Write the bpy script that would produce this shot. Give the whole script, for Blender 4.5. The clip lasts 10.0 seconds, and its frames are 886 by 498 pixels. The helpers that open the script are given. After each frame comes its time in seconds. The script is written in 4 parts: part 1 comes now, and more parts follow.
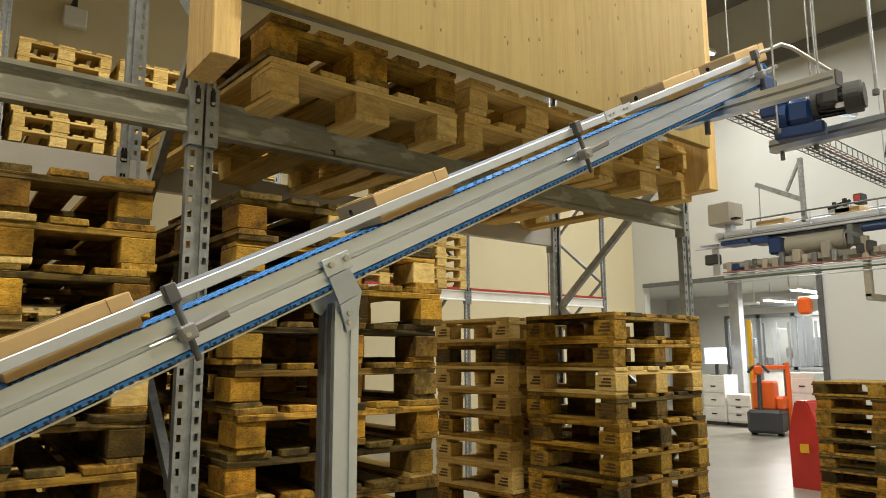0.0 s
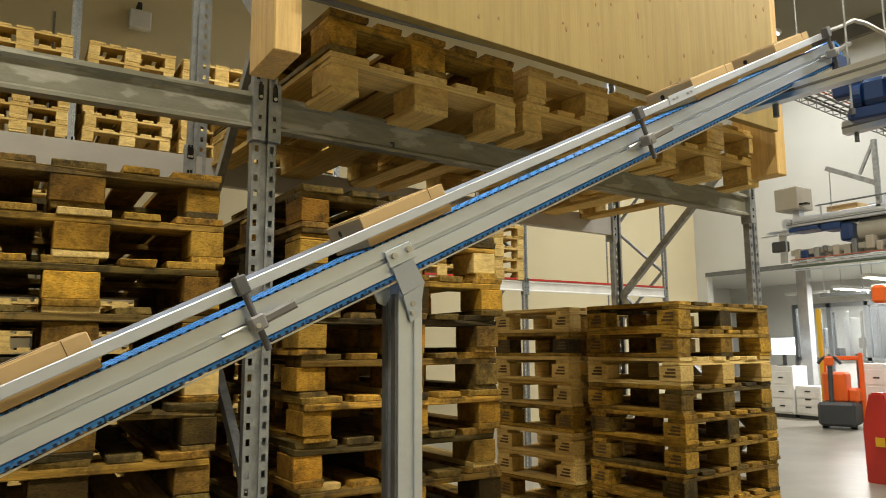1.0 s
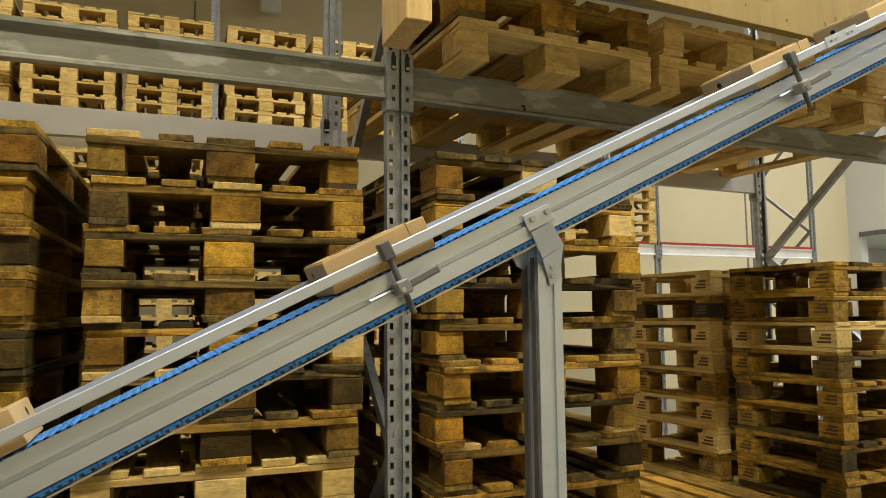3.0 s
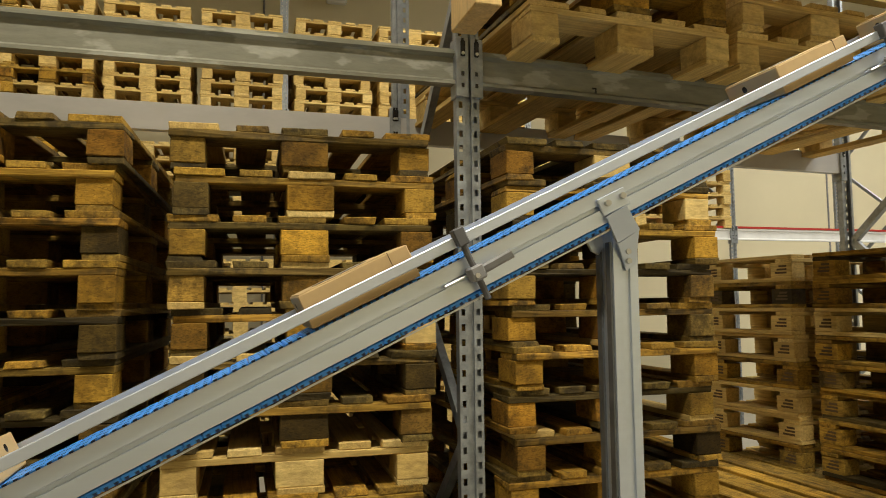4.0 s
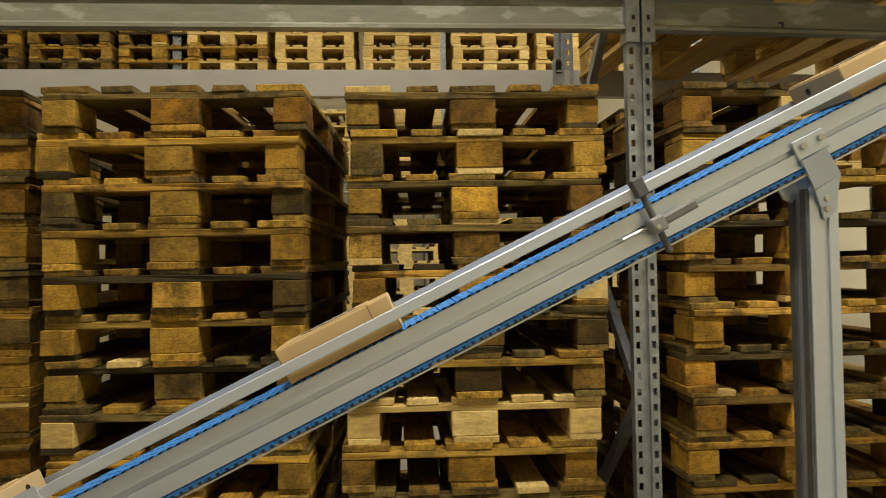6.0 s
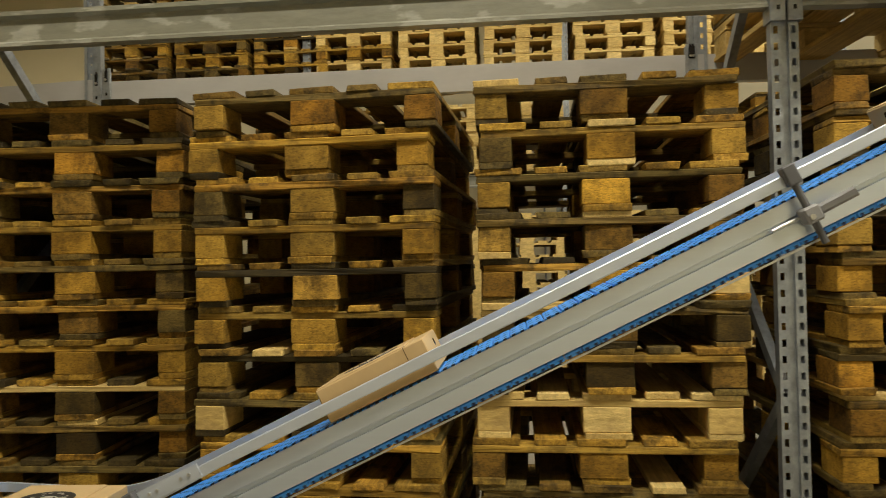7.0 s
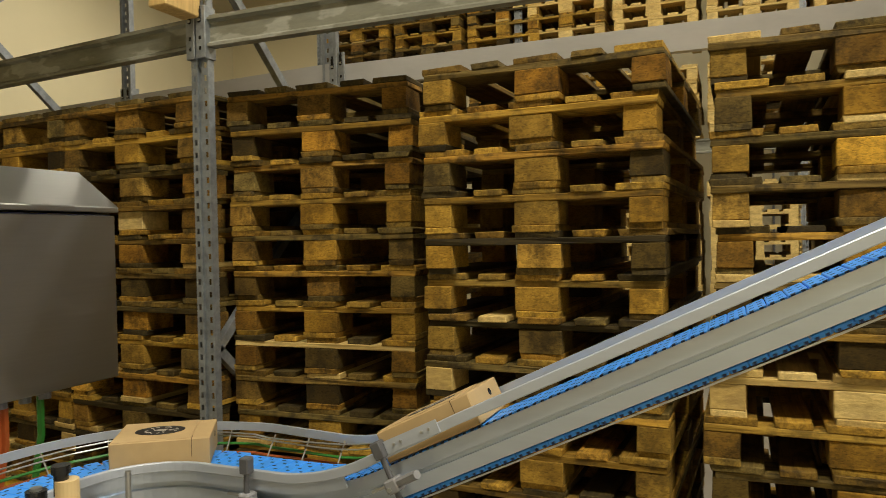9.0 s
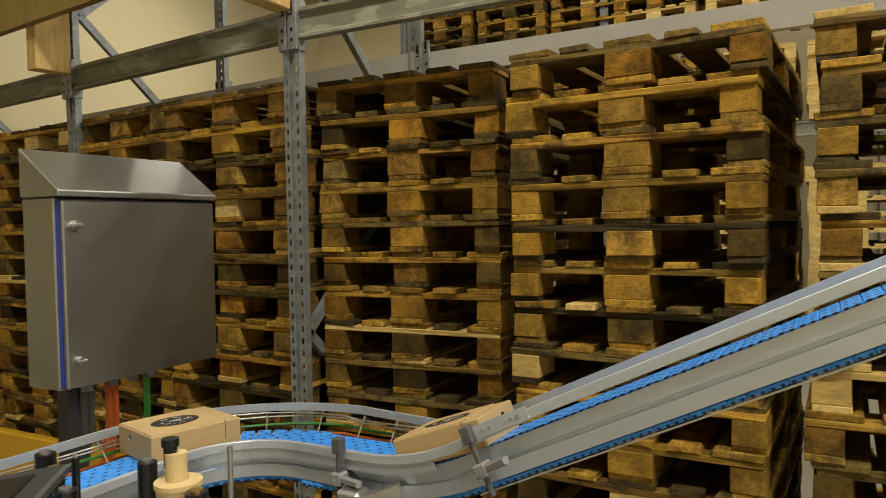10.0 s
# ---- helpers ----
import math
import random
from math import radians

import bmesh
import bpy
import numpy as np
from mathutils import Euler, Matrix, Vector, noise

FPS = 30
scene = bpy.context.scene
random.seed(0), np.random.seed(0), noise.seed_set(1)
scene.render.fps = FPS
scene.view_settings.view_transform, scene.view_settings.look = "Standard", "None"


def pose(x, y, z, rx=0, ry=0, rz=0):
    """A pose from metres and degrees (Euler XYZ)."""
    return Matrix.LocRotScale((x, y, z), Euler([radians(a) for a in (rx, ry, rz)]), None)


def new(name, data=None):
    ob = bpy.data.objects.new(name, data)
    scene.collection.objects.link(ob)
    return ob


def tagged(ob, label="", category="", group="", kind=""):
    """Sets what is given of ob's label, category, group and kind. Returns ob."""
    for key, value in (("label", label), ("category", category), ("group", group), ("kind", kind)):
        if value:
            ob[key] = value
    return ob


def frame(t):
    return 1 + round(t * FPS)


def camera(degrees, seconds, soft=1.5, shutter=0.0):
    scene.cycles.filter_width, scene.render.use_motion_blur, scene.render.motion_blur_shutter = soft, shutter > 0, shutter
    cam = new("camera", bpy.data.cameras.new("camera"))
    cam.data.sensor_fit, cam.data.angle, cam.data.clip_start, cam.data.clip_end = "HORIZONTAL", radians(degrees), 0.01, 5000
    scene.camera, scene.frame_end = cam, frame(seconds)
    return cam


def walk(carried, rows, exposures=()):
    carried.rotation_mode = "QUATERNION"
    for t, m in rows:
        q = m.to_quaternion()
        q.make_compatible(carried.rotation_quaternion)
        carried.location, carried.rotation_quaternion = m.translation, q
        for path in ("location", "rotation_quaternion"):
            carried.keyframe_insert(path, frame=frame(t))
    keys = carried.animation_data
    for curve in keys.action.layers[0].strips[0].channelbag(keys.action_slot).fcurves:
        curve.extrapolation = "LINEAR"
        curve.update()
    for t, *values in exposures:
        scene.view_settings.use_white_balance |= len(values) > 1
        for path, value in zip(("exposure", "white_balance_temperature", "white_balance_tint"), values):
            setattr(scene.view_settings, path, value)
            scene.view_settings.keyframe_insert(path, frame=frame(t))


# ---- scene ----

# ================= camera =================
cam = camera(63.7, 10.0, soft=0.8, shutter=0.3)
EYE, REACH = 1.54, 0.197          # pan centre height, lens ahead of the pan centre
ROWS = [
    (0.0, -36.41, 8.56, 0.26), (0.5, -34.54, 8.50, 0.23), (1.0, -31.87, 7.87, 0.33), (1.5, -29.21, 7.27, 0.41),
    (2.0, -26.60, 6.38, 0.46), (2.5, -24.23, 5.80, 0.53), (4.0, -16.52, 4.37, 0.64), (4.5, -13.68, 3.60, 0.71),
    (5.0, -10.71, 2.45, 0.81), (6.5, 0.39, 1.10, 1.13), (7.0, 5.51, 0.97, 1.17), (7.5, 10.19, 0.61, 1.09),
    (8.0, 15.10, 0.16, 1.08), (8.5, 18.47, -0.52, 1.11), (9.0, 21.94, -1.01, 1.10), (9.5, 25.12, -1.49, 1.11),
    (10.0, 28.36, -1.87, 1.08),
]
walk(cam, [(t, pose(0, 0, EYE, 90 + p, r, y) @ pose(0, 0, -REACH)) for t, y, p, r in ROWS])

# ================= world and light =================
world = bpy.data.worlds.new("world")
scene.world = world
world.use_nodes = True
world.node_tree.nodes["Background"].inputs[0].default_value = (0.9, 0.95, 1.0, 1)
world.node_tree.nodes["Background"].inputs[1].default_value = 0.0015
scene.view_settings.exposure = 0.0


def area_light(name, x, y, z, sx, sy, watts, colour, rz=0):
    lamp = bpy.data.lights.new(name, "AREA")
    lamp.shape, lamp.size, lamp.size_y, lamp.energy, lamp.color = "RECTANGLE", sx, sy, watts, colour
    ob = new(name, lamp)
    ob.matrix_basis = pose(x, y, z, 0, 0, rz)
    return ob


WARM, COOL = (1.0, 0.925, 0.755), (1.0, 0.99, 0.95)
# rows of tubes over the aisle in which the camera stands, over the aisle behind the rack and over the far hall
# fixtures outside the far room are unseen; places and watts follow the wanted brightness
TUBES = [(-5.0, 0.0, 5.9, 14, WARM), (-0.4, 0.1, 5.9, 195, WARM), (3.4, 0.2, 5.9, 250, WARM), (7.5, 0.6, 5.9, 235, COOL),
         # the tube at (-6.3, 7.2) is added to brighten the cream wall at left
         (-6.3, 7.2, 5.9, 118, WARM), (-1.5, 5.6, 5.9, 82, WARM), (3.0, 5.6, 5.9, 130, WARM), (8.5, 5.5, 7.6, 165, COOL), (11.5, 3.0, 7.6, 165, COOL),
         (12.0, 8.0, 7.6, 185, COOL), (16.4, 8.2, 2.98, 250, COOL), (18.8, 10.2, 2.98, 280, COOL)]

# ================= materials =================
def nodes(name):
    m = bpy.data.materials.new(name)
    m.use_nodes = True
    t = m.node_tree
    return m, t, t.nodes["Principled BSDF"]


def add(t, kind, **kw):
    n = t.nodes.new(kind)
    for k, v in kw.items():
        n.inputs[k].default_value = v
    return n


def ramp(t, src, stops):
    n = t.nodes.new("ShaderNodeValToRGB")
    e = n.color_ramp.elements
    while len(e) < len(stops):
        e.new(0.5)
    for el, (p, c) in zip(e, stops):
        el.position, el.color = p, (*c, 1)
    t.links.new(src, n.inputs[0])
    return n


def mix(t, fac, a, b, mode="MIX"):
    n = t.nodes.new("ShaderNodeMix")
    n.data_type, n.blend_type = "RGBA", mode
    for sock, v in ((n.inputs[0], fac), (n.inputs[6], a), (n.inputs[7], b)):
        if hasattr(v, "is_output"):
            t.links.new(v, sock)
        elif isinstance(v, tuple):
            sock.default_value = (*v, 1)
        else:
            sock.default_value = v
    return n.outputs[2]


def coords(t, scale, rand=True):
    c = t.nodes.new("ShaderNodeTexCoord")
    mp = t.nodes.new("ShaderNodeMapping")
    mp.inputs["Scale"].default_value = scale
    t.links.new(c.outputs["Object"], mp.inputs["Vector"])
    info = t.nodes.new("ShaderNodeObjectInfo")
    if rand:
        k = t.nodes.new("ShaderNodeVectorMath")
        k.operation = "SCALE"
        k.inputs[0].default_value = (37.0, 91.0, 53.0)
        t.links.new(info.outputs["Random"], k.inputs[3])
        t.links.new(k.outputs[0], mp.inputs["Location"])
    return mp.outputs[0], info.outputs["Random"]


def noise_tex(t, vec, scale, detail=4.0, rough=0.6):
    n = add(t, "ShaderNodeTexNoise", Scale=scale, Detail=detail, Roughness=rough)
    t.links.new(vec, n.inputs["Vector"])
    return n.outputs[0]


def bump(t, bsdf, h, strength, dist):
    b = add(t, "ShaderNodeBump", Strength=strength, Distance=dist)
    t.links.new(h, b.inputs["Height"])
    t.links.new(b.outputs[0], bsdf.inputs["Normal"])


def wood(name, stops, stain, grain=(3, 90, 90), rough=0.75, dirt=0.6, contrast=0.8):
    """Sawn timber: one tone a piece, long grain, dark stains, saw marks."""
    m, t, b = nodes(name)
    v, rnd = coords(t, grain)
    g = noise_tex(t, v, 1.0, 5.0, 0.65)
    base = ramp(t, rnd, stops).outputs[0]
    streak = ramp(t, g, [(0.34, (0.34, 0.31, 0.27)), (0.6, (1, 1, 1))]).outputs[0]
    col = mix(t, contrast, base, streak, "MULTIPLY")
    v2, _ = coords(t, (1, 1, 1))
    spots = ramp(t, noise_tex(t, v2, 13.0, 9.0, 0.66), [(0.48, (0, 0, 0)), (0.61, (1, 1, 1))]).outputs[0]
    fine = noise_tex(t, v, 3.1, 3.0, 0.7)
    col = mix(t, 0.42 if dirt > 0.4 else 0.25, col, ramp(t, fine, [(0.38, (0.42, 0.37, 0.30)), (0.56, (1, 1, 1))]).outputs[0], "MULTIPLY")
    fac = t.nodes.new("ShaderNodeMath")
    fac.operation = "MULTIPLY"
    fac.inputs[1].default_value = dirt
    t.links.new(spots, fac.inputs[0])
    col = mix(t, fac.outputs[0], col, stain)
    t.links.new(col, b.inputs["Base Color"])
    b.inputs["Roughness"].default_value = rough
    b.inputs["Specular IOR Level"].default_value = 0.25
    bump(t, b, g, 0.8, 0.005)
    return m


def chip_block(name, stops, stain, dirt=0.6):
    """Pressed wood-chip block: flat pale and dark flakes, cracks, dirt and a coarse, crumbly face."""
    m, t, b = nodes(name)
    v, rnd = coords(t, (1, 1, 1))
    base = ramp(t, rnd, stops).outputs[0]
    flake = t.nodes.new("ShaderNodeTexVoronoi")
    flake.inputs["Scale"].default_value = 210.0
    v3, _ = coords(t, (0.55, 0.8, 1.3))
    t.links.new(v3, flake.inputs["Vector"])
    tone = ramp(t, flake.outputs["Color"], [(0.12, (0.30, 0.26, 0.20)), (0.42, (0.88, 0.84, 0.78)), (0.85, (1.2, 1.14, 1.02))]).outputs[0]
    col = mix(t, 0.5, base, tone, "MULTIPLY")
    cloud = noise_tex(t, v, 7.0, 4.0, 0.6)
    col = mix(t, 0.8, col, ramp(t, cloud, [(0.36, (0.45, 0.40, 0.33)), (0.6, (1.12, 1.08, 1.0))]).outputs[0], "MULTIPLY")
    big = noise_tex(t, v, 11.0, 10.0, 0.74)
    spots = ramp(t, big, [(0.46, (0, 0, 0)), (0.60, (1, 1, 1))]).outputs[0]
    fac = t.nodes.new("ShaderNodeMath")
    fac.operation = "MULTIPLY"
    fac.inputs[1].default_value = dirt
    t.links.new(spots, fac.inputs[0])
    col = mix(t, fac.outputs[0], col, stain)
    t.links.new(col, b.inputs["Base Color"])
    b.inputs["Roughness"].default_value = 0.85
    b.inputs["Specular IOR Level"].default_value = 0.2
    h = mix(t, 0.5, flake.outputs["Color"], big)
    bump(t, b, h, 0.8, 0.006)
    return m


def metal(name, colour, rough, metallic=1.0, patch=0.25, scale=(14, 14, 14), dark=None):
    m, t, b = nodes(name)
    v, _ = coords(t, scale)
    n = noise_tex(t, v, 1.0, 5.0, 0.65)
    dk = dark or tuple(c * (1 - patch) for c in colour)
    col = ramp(t, n, [(0.35, dk), (0.65, colour)]).outputs[0]
    t.links.new(col, b.inputs["Base Color"])
    r = t.nodes.new("ShaderNodeMapRange")
    r.inputs[3].default_value, r.inputs[4].default_value = rough - 0.08, rough + 0.1
    t.links.new(n, r.inputs[0])
    t.links.new(r.outputs[0], b.inputs["Roughness"])
    b.inputs["Metallic"].default_value = metallic
    return m


def scuffed(name, base, pale):
    """Dull zinc coat with pale, sharp-edged worn patches and fine grime."""
    m, t, b = nodes(name)
    v, _ = coords(t, (4.5, 11, 11))
    n = noise_tex(t, v, 1.0, 4.0, 0.5)
    worn = ramp(t, n, [(0.54, base), (0.575, pale)]).outputs[0]
    v2, _ = coords(t, (9, 40, 40))
    col = mix(t, 0.55, worn, ramp(t, noise_tex(t, v2, 1.0, 5.0, 0.7), [(0.3, (0.55, 0.54, 0.5)), (0.6, (1, 1, 1))]).outputs[0], "MULTIPLY")
    t.links.new(col, b.inputs["Base Color"])
    b.inputs["Roughness"].default_value, b.inputs["Metallic"].default_value = 0.55, 0.1
    return m


def plain(name, colour, rough=0.5, metallic=0.0, vary=0.12, scale=6.0, bumpy=0.0, coat=0.0):
    m, t, b = nodes(name)
    v, _ = coords(t, (1, 1, 1))
    n = noise_tex(t, v, scale, 6.0, 0.6)
    col = ramp(t, n, [(0.3, tuple(c * (1 - vary) for c in colour)), (0.7, colour)]).outputs[0]
    t.links.new(col, b.inputs["Base Color"])
    b.inputs["Roughness"].default_value, b.inputs["Metallic"].default_value = rough, metallic
    b.inputs["Coat Weight"].default_value = coat
    if bumpy:
        bump(t, b, n, bumpy, 0.003)
    return m


def glow(name, colour, strength):
    m, t, b = nodes(name)
    b.inputs["Base Color"].default_value = (0.8, 0.8, 0.8, 1)
    b.inputs["Emission Color"].default_value = (*colour, 1)
    b.inputs["Emission Strength"].default_value = strength
    return m


WOOD_OLD = [(0.0, (0.049, 0.034, 0.008)), (0.2, (0.099, 0.069, 0.018)), (0.38, (0.213, 0.151, 0.038)), (0.52, (0.229, 0.134, 0.022)), (0.66, (0.170, 0.120, 0.030)),
            (0.82, (0.414, 0.219, 0.027)), (1.0, (0.633, 0.372, 0.051))]
BLOCK_OLD = [(0.0, (0.038, 0.024, 0.005)), (0.2, (0.120, 0.082, 0.019)), (0.38, (0.273, 0.143, 0.019)), (0.52, (0.175, 0.127, 0.036)), (0.66, (0.338, 0.171, 0.020)), (0.8, (0.502, 0.267, 0.033)), (0.9, (0.229, 0.173, 0.054)), (1.0, (0.699, 0.407, 0.060))]
WOOD_MID = [(0.0, (0.262, 0.151, 0.019)), (0.3, (0.470, 0.267, 0.033)), (0.6, (0.317, 0.204, 0.038)), (1.0, (0.655, 0.387, 0.049))]
WOOD_NEW = [(0.0, (0.560, 0.385, 0.120)), (0.5, (0.690, 0.490, 0.165)), (1.0, (0.780, 0.585, 0.225))]
STAIN = (0.020, 0.014, 0.005)
M_OLD = {a: wood("weathered_pine_" + a, WOOD_OLD, STAIN, g, dirt=0.75) for a, g in (("x", (3, 70, 70)), ("y", (70, 3, 70)), ("b", (14, 34, 34)))}
M_OLD["b"] = chip_block("weathered_chip_block", BLOCK_OLD, STAIN, 0.7)
M_MID = {a: wood("used_pine_" + a, WOOD_MID, STAIN, g, dirt=0.55) for a, g in (("x", (3, 70, 70)), ("y", (70, 3, 70)), ("b", (14, 34, 34)))}
M_MID["b"] = chip_block("used_chip_block", WOOD_MID, STAIN, 0.45)
M_NEW = {a: wood("fresh_pine_" + a, WOOD_NEW, (0.3, 0.2, 0.09), g, dirt=0.25, contrast=0.5) for a, g in (("x", (3, 70, 70)), ("y", (70, 3, 70)), ("b", (14, 34, 34)))}
M_PLY = wood("spruce_panel", [(0, (0.300, 0.218, 0.066)), (1, (0.315, 0.228, 0.070))], (0.270, 0.178, 0.048), (9, 9, 0.4), 0.6, 0.25, 0.05)
M_BEAMWOOD = wood("planed_timber", [(0, (0.640, 0.430, 0.154)), (1, (0.700, 0.486, 0.193))], (0.400, 0.243, 0.077), (30, 30, 2), 0.6, 0.2, 0.3)
M_GALV = metal("galvanised_steel", (0.36, 0.385, 0.40), 0.42, 0.6, 0.35, (25, 25, 25))
M_GALV_BEAM = scuffed("scuffed_galvanised_beam", (0.220, 0.215, 0.162), (0.34, 0.335, 0.275))
M_GALV_PLAIN = metal("plain_galvanised_sheet", (0.50, 0.49, 0.47), 0.5, 0.3, 0.12, (3, 8, 8))
M_DARKSTEEL = metal("dark_galvanised_steel", (0.2, 0.21, 0.22), 0.5, 0.7, 0.3)
M_ALU = metal("anodised_aluminium", (0.585, 0.65, 0.745), 0.32, 0.78, 0.06, (2, 40, 40))
M_RAIL = metal("rail_aluminium", (0.54, 0.585, 0.655), 0.4, 0.45, 0.06, (2, 40, 40))
M_STAIN = metal("brushed_stainless", (0.46, 0.47, 0.45), 0.36, 1.0, 0.05, (2, 4, 160))
M_CLAMP = metal("grey_polyamide", (0.10, 0.10, 0.105), 0.5, 0.0, 0.2)
M_KNOBGREY = metal("light_grey_polyamide", (0.26, 0.26, 0.265), 0.45, 0.0, 0.15)
M_ZINC = metal("zinc_casting", (0.55, 0.55, 0.53), 0.35, 0.9, 0.15)
M_BELT = plain("blue_acetal", (0.055, 0.34, 1.0), 0.35, vary=0.15, scale=20)
M_BELT_DARK = plain("blue_return_chain", (0.03, 0.14, 0.42), 0.45, vary=0.3, scale=40)
M_CARD = plain("corrugated_cardboard", (0.510, 0.358, 0.170), 0.85, vary=0.1, scale=18, bumpy=0.1)
M_CARD_IN = plain("cardboard_shadow_gap", (0.120, 0.075, 0.035), 0.9)
M_BLACK = plain("black_plastic", (0.012, 0.012, 0.013), 0.25, vary=0.3)
M_PRINT = plain("printed_ink", (0.02, 0.018, 0.015), 0.6)
M_PRINT_GREY = plain("printed_pale_ink", (0.45, 0.42, 0.36), 0.6)
M_WALL = plain("cream_wall_panel", (0.720, 0.635, 0.405), 0.7, vary=0.06, scale=0.8)
M_WHITE = plain("white_wall_panel", (0.60, 0.60, 0.555), 0.6, vary=0.05, scale=0.9)
M_GREYBAND = plain("grey_steel_paint", (0.20, 0.20, 0.2), 0.5)
M_CEIL = plain("ceiling_deck", (0.2, 0.19, 0.17), 0.8)
M_FLOOR = plain("sealed_concrete", (0.33, 0.305, 0.255), 0.35, vary=0.25, scale=1.4)
M_YELLOW = plain("yellow_paint", (0.72, 0.42, 0.02), 0.4)
M_RED = plain("red_paint", (0.50, 0.03, 0.02), 0.4)
M_ORANGE = plain("orange_paint", (0.85, 0.14, 0.02), 0.35)
M_CHARCOAL = plain("charcoal_plastic", (0.04, 0.042, 0.045), 0.5)
M_WHITEPAINT = plain("white_paint", (0.78, 0.78, 0.75), 0.4)
M_BLUE = plain("blue_machine_paint", (0.008, 0.036, 0.135), 0.4)
M_CREAM = plain("cream_nylon", (0.660, 0.496, 0.246), 0.45)
M_DULLGREY = plain("dull_grey_enamel", (0.30, 0.285, 0.24), 0.5)
M_TAUPE = plain("taupe_enamel", (0.36, 0.33, 0.27), 0.6)
M_DULLGREEN = plain("dull_green_hose", (0.07, 0.11, 0.06), 0.5)
M_DULLRED = plain("dull_red_hose", (0.36, 0.11, 0.07), 0.5)
M_GREEN = plain("green_cable", (0.035, 0.21, 0.03), 0.4)
M_CABLE_ORANGE = plain("orange_cable", (0.48, 0.11, 0.025), 0.4)
M_CABLE_GREY = plain("grey_cable", (0.07, 0.07, 0.07), 0.5)
M_GASKET = plain("blue_gasket", (0.03, 0.05, 0.3), 0.5)
M_TUBE = glow("lamp_tube", (1.0, 0.93, 0.8), 9.0)
M_SCREEN = glow("lit_screen", (0.8, 0.9, 1.0), 2.0)


# ================= mesh helpers =================
def mesh_of(bm, name, mat, smooth=False):
    me = bpy.data.meshes.new(name)
    bmesh.ops.recalc_face_normals(bm, faces=bm.faces)
    bm.to_mesh(me)
    bm.free()
    for one in (mat if isinstance(mat, (list, tuple)) else [mat]):
        me.materials.append(one)
    if smooth:
        for p in me.polygons:
            p.use_smooth = True
    return me


def part(name, bm, material, parent=None, label="", m=None, smooth=False):
    ob = new(name, bm if isinstance(bm, bpy.types.Mesh) else mesh_of(bm, name, material, smooth))
    if parent:
        ob.parent = parent
    if m is not None:
        ob.matrix_basis = m
    if label:
        ob["label"] = label
    return ob


def thing(name, m, label, category, group="", kind=""):
    ob = new(name)
    ob.empty_display_size = 0.1
    ob.matrix_basis = m
    return tagged(ob, label, category, group, kind)


def box(bm, x0, x1, y0, y1, z0, z1, bevel=0.0):
    v = bmesh.ops.create_cube(bm, size=1.0, matrix=Matrix.Translation(((x0 + x1) / 2, (y0 + y1) / 2, (z0 + z1) / 2)) @ Matrix.Diagonal((x1 - x0, y1 - y0, z1 - z0, 1)))["verts"]
    if bevel:
        es = list({e for q in v for e in q.link_edges})
        bmesh.ops.bevel(bm, geom=es, offset=bevel, segments=1, affect="EDGES")
    return bm


def boxes(*bs, bevel=0.0):
    bm = bmesh.new()
    for b in bs:
        box(bm, *b, bevel=bevel)
    return bm


def rod(bm, a, b, r, seg=10):
    a, b = Vector(a), Vector(b)
    d = b - a
    m = Matrix.Translation((a + b) / 2) @ d.to_track_quat("Z", "Y").to_matrix().to_4x4()
    bmesh.ops.create_cone(bm, cap_ends=True, segments=seg, radius1=r, radius2=r, depth=d.length, matrix=m)
    return bm


def rods(*rs, seg=10):
    bm = bmesh.new()
    for a, b, r in rs:
        rod(bm, a, b, r, seg)
    return bm


def bar(bm, a, b, w, h):
    """A flat bar from a to b, w wide sideways and h high."""
    a, b = Vector(a), Vector(b)
    d = b - a
    m = Matrix.Translation((a + b) / 2) @ d.to_track_quat("X", "Z").to_matrix().to_4x4() @ Matrix.Diagonal((d.length, w, h, 1))
    bmesh.ops.create_cube(bm, size=1.0, matrix=m)
    return bm


def sweep(path, section, closed_section=True, up=Vector((0, 0, 1))):
    """A profile (sideways, upward) carried along a path of points."""
    bm = bmesh.new()
    rings = []
    n = len(path)
    for i, p in enumerate(path):
        d = (Vector(path[min(i + 1, n - 1)]) - Vector(path[max(i - 1, 0)])).normalized()
        side = d.cross(up).normalized()
        top = side.cross(d).normalized()
        rings.append([bm.verts.new(Vector(p) + side * a + top * b) for a, b in section])
    k = len(section)
    for r0, r1 in zip(rings, rings[1:]):
        for j in range(k if closed_section else k - 1):
            bm.faces.new((r0[j], r0[(j + 1) % k], r1[(j + 1) % k], r1[j]))
    if closed_section:
        bm.faces.new(rings[0][::-1])
        bm.faces.new(rings[-1])
    return bm


def prism(poly, x0, x1):
    """A (y, z) outline drawn out along x."""
    bm = bmesh.new()
    a = [bm.verts.new((x0, y, z)) for y, z in poly]
    b = [bm.verts.new((x1, y, z)) for y, z in poly]
    n = len(poly)
    bm.faces.new(a)
    bm.faces.new(b[::-1])
    for i in range(n):
        bm.faces.new((a[i], b[i], b[(i + 1) % n], a[(i + 1) % n]))
    return bm


def structure(name, bm, mat, label):
    return tagged(part(name, bm, mat), label, kind="structure")


